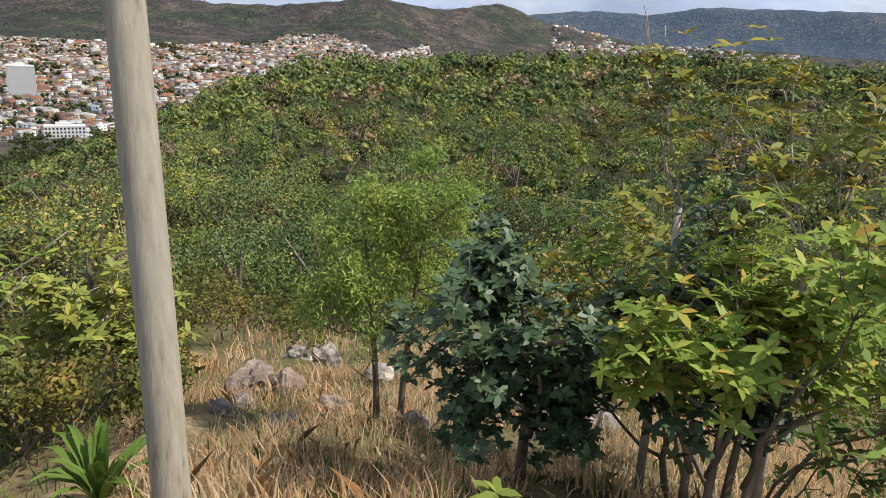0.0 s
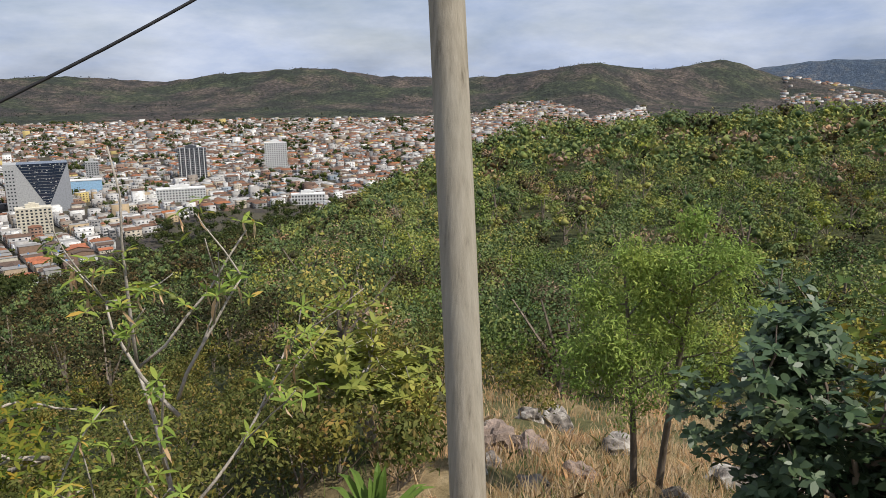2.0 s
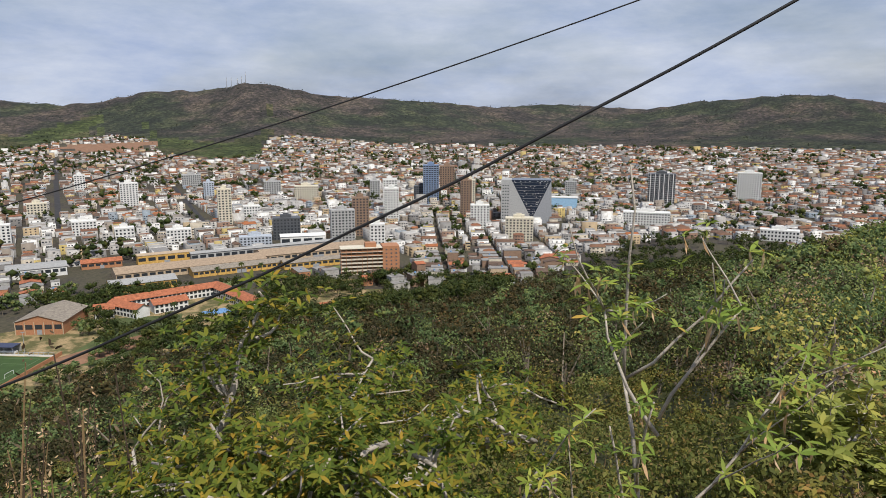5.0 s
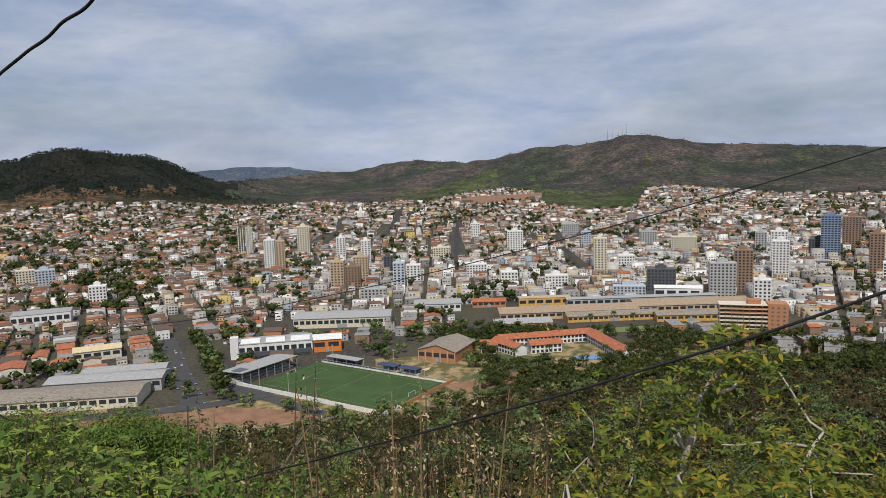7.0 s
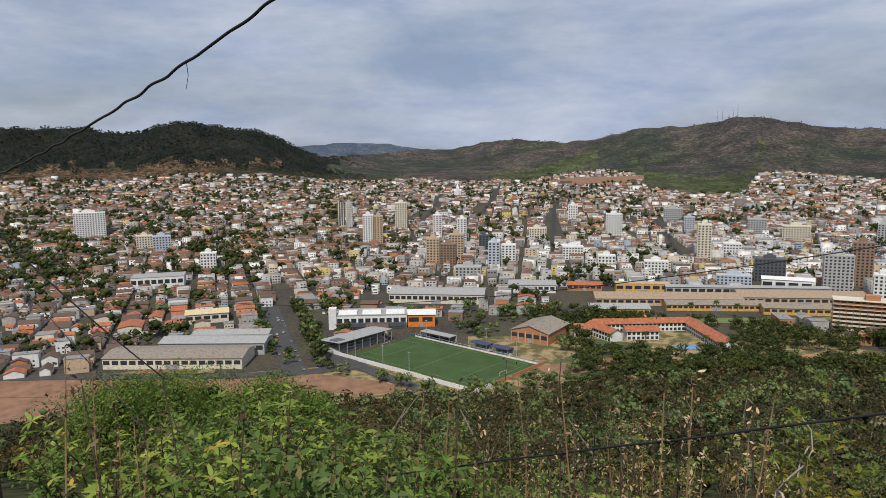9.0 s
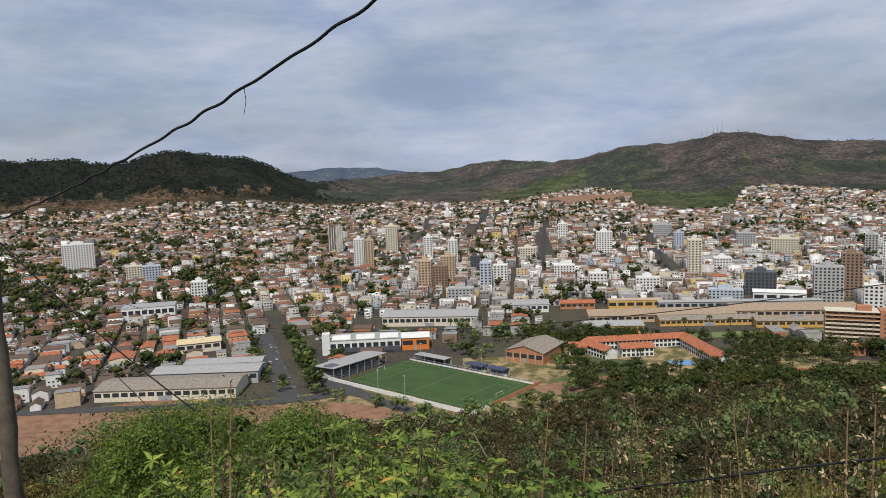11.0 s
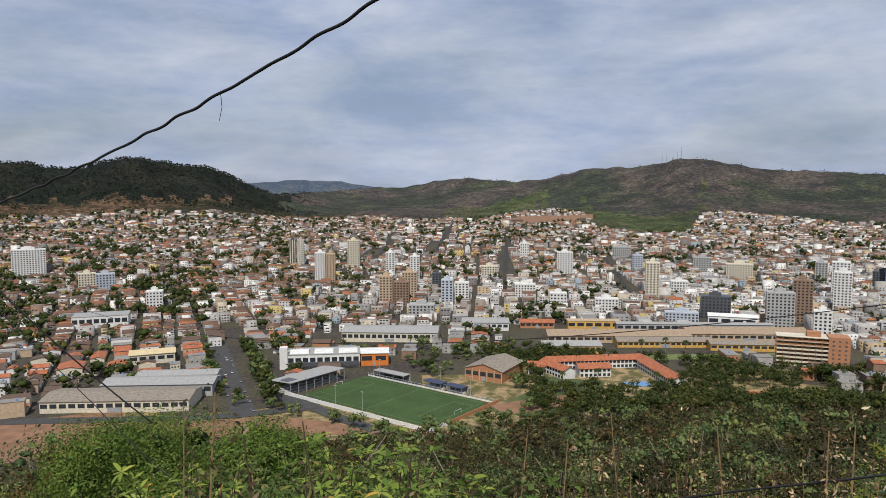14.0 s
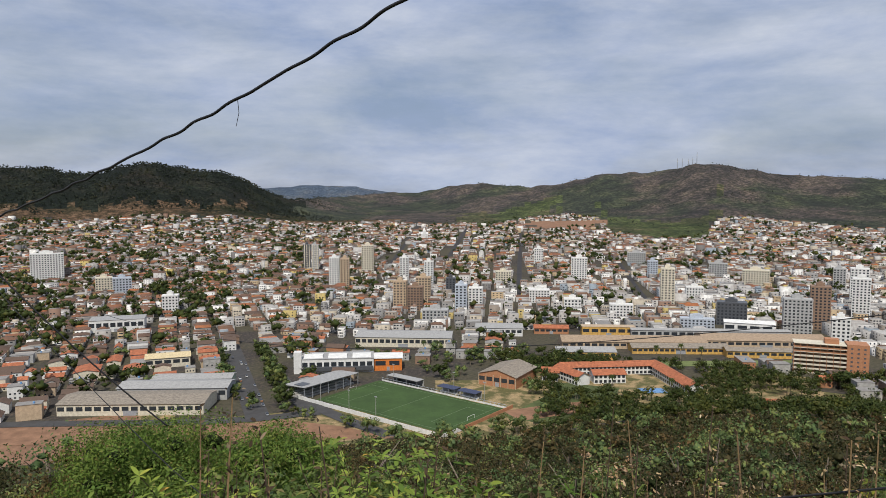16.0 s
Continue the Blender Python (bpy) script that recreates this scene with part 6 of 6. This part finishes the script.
for x, y, s_, m_ in ((14.6, 2.76, 0.44, M_ROCK), (13.9, 3.2, 0.3, M_ROCK), (10.9, 3.25, 0.24, M_ROCK), (9.9, 2.95, 0.36, M_BROWNROCK), (9.3, 2.3, 0.26, M_BROWNROCK), (7.45, 1.9, 0.2, M_ROCK), (6.9, 0.3, 0.16, M_ROCK),
                     (9.4, -0.5, 0.3, M_ROCK), (9.5, -1.2, 0.36, M_ROCK), (8.9, -1.7, 0.3, M_ROCK), (8.1, 2.6, 0.16, M_ROCK), (7.7, -2.0, 0.24, M_ROCK), (11.4, 1.2, 0.26, M_ROCK), (7.0, 2.5, 0.14, M_ROCK), (8.6, 1.5, 0.18, M_BROWNROCK), (7.2, -1.1, 0.13, M_ROCK)):
    rock(x, y, s_, int(x * 10), m_, "pale weathered limestone in dry grass" if m_ is M_ROCK else "brown boulder in dry grass", 0.75)


# ---- low growth ----
def blades(n, az0, az1, r0, r1, h0, h1, wide):
    xy = scatter(n, az0, az1, r0, r1)
    clump = np.sin(xy[:, 0] * 1.7 + np.sin(xy[:, 1] * 2.3)) + np.sin(xy[:, 1] * 1.9) + rng.normal(size=n) * 0.6
    xy = xy[clump > -0.6]
    k = len(xy)
    base = np.column_stack([xy, rough_z(xy[:, 0], xy[:, 1]) - 0.03])
    h = rng.uniform(h0, h1, k)
    lean = rng.normal(size=(k, 2)) * 0.4
    side = unit(np.column_stack([rng.normal(size=(k, 2)), np.zeros(k)]))
    w = wide * rng.uniform(0.6, 1.4, (k, 1))
    midp = base + np.column_stack([lean * h[:, None] * 0.35, h * 0.6])
    tip = base + np.column_stack([lean * h[:, None], h * 0.95])
    return np.stack([base - side * w, base + side * w, midp + side * w * 0.7, tip, midp - side * w * 0.7], 1)


tagged(new("dry_grass", quads_mesh("dry_grass", np.concatenate([blades(38000, 62, 142, 2.6, 13, 0.1, 0.36, 0.006), blades(10000, 70, 142, 12, 24, 0.2, 0.5, 0.012)]), L_DRY, 5)), "straw-coloured dry grass between the rocks", "grass", kind="stuff")
tagged(new("green_grass", quads_mesh("green_grass", np.concatenate([blades(4500, 40, 132, 2.6, 12, 0.12, 0.35, 0.007), blades(14000, -60, 45, 2.6, 14, 0.2, 0.6, 0.008)]), L_WEED, 5)), "green grass blades among the scrub", "grass", kind="stuff")


def thicket(name, xy, height, radius, per, leaf, mat, label):
    tagged(new(name, canopy_mesh(name, xy, height, radius, per, leaf, mat, 8, 0.5, 0.0)), label, "bushes", kind="stuff")
    tagged(new(name + "_stems", trunks_mesh(name + "_stems", xy, height, M_BARK)), "thin woody stems in the low bushes", "stems", kind="stuff")


S = np.concatenate([scatter(90, 30, 66, 8, 22), scatter(70, 10, 40, 8.5, 20), scatter(40, -10, 12, 12, 24), scatter(150, 20, 70, 20, 48), scatter(80, -36, 20, 26, 60), scatter(22, 104, 142, 10, 18), scatter(16, 64, 78, 13, 22), scatter(10, 52, 66, 6.8, 9)])
r, az = polar(S)
hh = rng.uniform(0.7, 1.5, len(S)) * np.interp(r, (6, 20, 50), (0.75, 1.0, 1.6))
thicket("scrub", S, hh * 1.15, hh * 0.62, 340, 0.1 * np.interp(r, (6, 20, 50), (0.8, 1.1, 2.0)), L_SCRUB, "olive scrub with small leaves covering the slope")
# the two round bushes over the stadium road
for (x, y), h, rad in (((-11.9, 21.2), 4.1, 2.2), ((-7.75, 19.8), 3.7, 1.5), ((-9.9, 19.0), 2.4, 1.3), ((-5.2, 18.0), 2.2, 1.0)):
    t = thing("round_bush", pose(x, y, 0), "rounded leafy green bush on the slope edge", "bush", "slope edge bushes")
    xy = np.array([[x, y]])
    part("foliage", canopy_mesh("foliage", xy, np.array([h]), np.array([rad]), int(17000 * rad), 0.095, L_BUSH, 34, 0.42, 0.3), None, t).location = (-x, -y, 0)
    part("stem", trunks_mesh("stem", xy, np.array([h]), M_BARK), None, t).location = (-x, -y, 0)
# weeds with divided leaves and tall dry stalks
Wd = np.concatenate([scatter(190, -34, 14, 6.0, 14), scatter(40, -34, 6, 4.2, 6.0), scatter(40, 8, 46, 3.2, 4.4)])
r, az = polar(Wd)
hh = rng.uniform(0.5, 1.1, len(Wd)) * np.interp(r, (3.3, 6, 13), (0.55, 0.9, 1.4))
thicket("weeds", Wd, hh * 1.5, hh * 0.5, 280, 0.076 * np.interp(r, (3, 13), (0.9, 1.5)), L_WEED, "leafy green weeds in front of the view")
rnd = random.Random(77)
M_STALK = plain("dry_stem", (0.075, 0.052, 0.034), 0.9, 0.4, 8.0)
M_STRAW = plain("straw_stem", (0.26, 0.17, 0.085), 0.9, 0.4, 8.0)
L_TUFT = leaf_material("withered_tufts", [(0, (0.06, 0.042, 0.026)), (0.6, (0.13, 0.095, 0.055)), (1, (0.26, 0.2, 0.12))], NEUTRAL, 0.8, 0.8, 0.2, 1.0)
for k in range(230):
    a, dist = radians(rnd.uniform(-32, 24) if k % 2 else rnd.gauss(9, 7)), rnd.uniform(5.5, 11.5)
    x, y = -1.5 + dist * math.sin(a), dist * math.cos(a)
    h = rnd.uniform(1.0, 2.1) if k % 2 else rnd.uniform(1.7, 2.8)
    st = thing("dry_stalk", pose(*on(x, y)), "tall thin dry stalk with a withered seed head", "weed", "dry stalks")
    bend = rnd.gauss(0, 0.12)
    part("stem", Geo().tube([(0, 0, 0), (bend * 0.3, 0.02, h * 0.5), (bend, 0.05, h)], [0.011, 0.008, 0.004], 5), M_STALK if k % 3 else M_STRAW, st)
    nn = 34
    pz = rng.uniform(0.45, 1.05, nn)
    pos = np.column_stack([bend * pz + rng.normal(size=nn) * 0.03, 0.03 + rng.normal(size=nn) * 0.03, pz * h])
    tagged(part("seed_head", leaves_mesh("seed_head", pos, rng.normal(size=(nn, 3)), rng.normal(size=(nn, 3)) + np.array([0, 0, 0.4]), rng.uniform(0.025, 0.06, nn), 0.4, L_TUFT if k % 4 else L_DRY), None, st), kind="stuff")


# leafy weeds between the stalks
for k in range(34):
    a, dist = radians(rnd.uniform(-34, 16)), rnd.uniform(5.8, 9.5)
    plant("leafy_weed", on(-1.5 + dist * math.sin(a), dist * math.cos(a)), "green weed with fingered leaves on upright stems",
          [((0, 0, 0), (rnd.gauss(0, 0.2), rnd.gauss(0, 0.2), 1), rnd.uniform(1.0, 1.75), 0.016) for _ in range(3)],
          M_STALK, L_BUSH if k % 3 else L_BRIGHT, 0.1, 0.34, 7, 0.0, category="weed", depth=1, kids=4, spread=0.5, up=0.5, seed=200 + k, rosette=True, group="leafy weeds")


# ---- the second pole and the cables ----
def cable(name, a, b, sag, rad, label, twist=0.0, n=60, belly=0.0):
    """A hanging cable from a to b; twist: the wave of two strands wound together."""
    a, b = Vector(a), Vector(b)
    pts = []
    for k in range(n + 1):
        t = k / n
        p = a.lerp(b, t) - Vector((0, 0, 4 * sag * t * (1 - t) + belly * (4 * t * (1 - t)) ** 10))
        if twist:
            p += Vector((math.sin(t * 190) * twist, 0, math.cos(t * 150) * twist))
        pts.append(p)
    q = Geo().tube([p - pts[0] for p in pts], [rad] * (n + 1), 6)
    o = new(name, q.mesh(name, M_WIRE, True))
    o.location = pts[0]
    tagged(o, label, "cable", "overhead cables")


P2top = Vector((-15.15, 18.5, 0.72))
P2z = gz(P2top.x, P2top.y)
second = thing("utility_pole", pose(P2top.x, P2top.y, P2z - 0.3), "thin dark wooden pole carrying the cables", "pole")
hp = P2top.z - P2z + 0.4
part("shaft", Geo().tube([(0.03 * math.sin(k * 1.1), 0, hp * k / 14) for k in range(15)], [0.235 - 0.004 * k + 0.02 * math.sin(k * 2.3) for k in range(15)], 12).mesh("shaft", plain("dark_wood_pole", (0.11, 0.09, 0.07), 0.9, 0.4, 3.0), True), None, second)
part("bracket", Geo().box(-0.25, 0.25, -0.05, 0.05, hp - 0.2, hp - 0.12), P_STEEL, second)
cable("cable", (3.98, 3.86, 7.34), P2top, 0.78, 0.022, "thick black twisted cable rising from the far pole", 0.014, 300)
cable("cable", P2top - Vector((0, 0, 0.12)), (-10.63, 19.45, -4.50), 0.2, 0.02, "black cable running down from the far pole into the bushes", 0.003, 80)
cable("cable", (3.62, 1.60, 2.77), P2top - Vector((0, 0, 0.17)), 3.41, 0.008, "black cable drooping from pole to pole over the slope", 0.003, 160, 0.9)
cable("cable", (3.79, 1.78, 2.74), P2top - Vector((0, 0, 0.25)), 1.90, 0.0036, "thin black cable drooping over the slope", 0, 120)
curl = [P2top + Vector((0.12 + 0.28 * math.sin(k * 0.5), -0.15, -0.2 - 0.16 * (1 - math.cos(k * 0.5)))) for k in range(9)]
cl_ = thing("cable_end", pose(*P2top), "loose curled end of a black cable at the pole", "cable")
part("strand", Geo().tube([p - P2top for p in curl], [0.012] * 9, 5), M_WIRE, cl_)
dz = thing("hanging_strand", pose(-6.39, 11.80, 2.73), "thin loose strand hanging from the cable", "strand")
part("strand", Geo().tube([(0, 0, 0.25), (0.015, 0, 0.05), (-0.03, 0, -0.15)], [0.006, 0.005, 0.004], 5), M_WIRE, dz)

# ---- street trees and cars ----
def street_tree(x, y, h, seed, mat):
    z = gz(x, y)
    t = thing("street_tree", pose(x, y, z - 0.2), "round dark green street tree", "tree", "street trees")
    part("trunk", Geo().tube([(0, 0, 0), (0.1, 0, h * 0.3), (0.0, 0.1, h * 0.6)], [h * 0.03, h * 0.024, h * 0.012], 7), M_BARK, t)
    part("crown", crown_mesh("crown", np.zeros((1, 3)), np.array([h]), np.array([h * 0.58]), 220, h * 0.12, mat, 8, 0.7, 0.75, True), None, t)


srnd = random.Random(9)
for k in range(16):
    f = k / 15
    street_tree(-104 - 66 * f + srnd.gauss(0, 1.5), 446 + 190 * f, srnd.uniform(7.5, 12.5), k, M_DARKTREE if k % 3 else M_DEEP)
for x, y in ((-62, 418), (-48, 408), (-20, 384), (-4, 380), (12, 378), (-88, 432), (28, 405), (40, 412), (52, 425), (60, 440), (-30, 393), (70, 470), (62, 490), (58, 505), (2, 520), (-5, 532), (10, 540), (-16, 548), (70, 548), (52, 556), (-128, 455), (-133, 468), (-214, 505), (-255, 520), (-280, 600), (-300, 660), (-250, 640), (75, 575), (90, 572), (108, 574), (120, 577), (-110, 560), (-125, 580), (-60, 590), (-40, 594), (-20, 590), (0, 586), (20, 592), (40, 590), (-100, 598), (-75, 604), (-10, 606), (30, 604), (-140, 618), (-148, 640), (62, 600), (66, 612), (-168, 520), (-176, 545), (-186, 570)):
    street_tree(x, y, srnd.uniform(7, 12), int(x), M_DARKTREE if int(x) % 2 else M_DEEP)


for k in range(70):
    side = k % 3
    f = srnd.random()
    if side == 0:
        x, y = -98 - 70 * f + srnd.gauss(0, 4), 440 + 200 * f
    elif side == 1:
        x, y = -145 - 85 * f + srnd.gauss(0, 2.5), 470 + 240 * f
    else:
        x, y = srnd.uniform(-60, 120), srnd.uniform(566, 606)
    if side == 1 and abs(x + 118 + 104 * (y - 432) / 273) < 9:
        continue
    street_tree(x, y, srnd.uniform(5, 9.5), k, M_DARKTREE if k % 4 else M_DEEP)


def palm(x, y, h):
    t = thing("palm_tree", pose(x, y, gz(x, y) - 0.2), "tall palm with a ragged crown of arching fronds", "palm", "palms by the school")
    part("trunk", Geo().tube([(0, 0, 0), (0.15, 0.1, h * 0.5), (0.1, 0.2, h)], [0.3, 0.22, 0.2], 8), M_BARK, t)
    for k in range(16):
        a, up_ = k * 2.4, 0.9 - 0.11 * k
        way = [(0.1 + math.cos(a) * q * 3.2, 0.2 + math.sin(a) * q * 3.2, h + up_ * 2.2 * q - 2.6 * q * q) for q in (0, 0.35, 0.7, 1.0)]
        n_ = Vector((-math.sin(a), math.cos(a), 0))
        fr = Geo()
        v = []
        for (px_, py_, pz_), w in zip(way, (0.15, 0.5, 0.45, 0.08)):
            v += [(px_ - n_.x * w, py_ - n_.y * w, pz_ - w * 0.5), (px_, py_, pz_), (px_ + n_.x * w, py_ + n_.y * w, pz_ - w * 0.5)]
        fr.solid(v, [(i * 3 + j, i * 3 + j + 1, i * 3 + j + 4, i * 3 + j + 3) for i in range(3) for j in range(2)])
        part("frond", fr, M_DARKTREE, t)


for x, y, h in ((176, 588, 13), (196, 586, 15), (214, 588, 12), (92, 497, 10), (160, 498, 9), (262, 520, 14), (285, 505, 12), (240, 500, 11), (120, 508, 9), (-20, 612, 12), (-8, 616, 11), (6, 613, 12)):
    palm(x, y, h)


def car(x, y, bearing, mat):
    t = thing("car", pose(x, y, gz(x, y) + 0.45, 0, 0, -bearing), "small parked car on the avenue", "car", "parked cars")
    q = Geo()
    q.solid([(-0.8, -1.5, 0.87), (0.8, -1.5, 0.87), (0.8, 1.4, 0.9), (-0.8, 1.4, 0.9), (-0.65, -0.9, 1.45), (0.65, -0.9, 1.45), (0.65, 0.7, 1.45), (-0.65, 0.7, 1.45)], [(4, 5, 6, 7), (0, 1, 5, 4), (1, 2, 6, 5), (2, 3, 7, 6), (3, 0, 4, 7)])
    b = Geo()
    b.box(-0.85, 0.85, -2.1, 2.1, 0.3, 0.88)
    part("body", b, mat, t)
    part("cabin", q, M_WINDOW, t)
    for sx in (-0.8, 0.8):
        for sy in (-1.3, 1.3):
            part("wheel", Geo().tube([(sx - 0.1, sy, 0.3), (sx + 0.1, sy, 0.3)], [0.32, 0.32], 10), P_DARK, t)


for k in range(26):
    f = srnd.random()
    s_ = srnd.choice((-5.6, 5.6, -2.4, 2.6))
    car(-118 - 104 * f + s_, 432 + 273 * f + s_ * 0.35, -20.8, srnd.choice((M_WHITE, P_GREY, P_DARK, M_WHITE, P_STEEL, P_BRICK)))
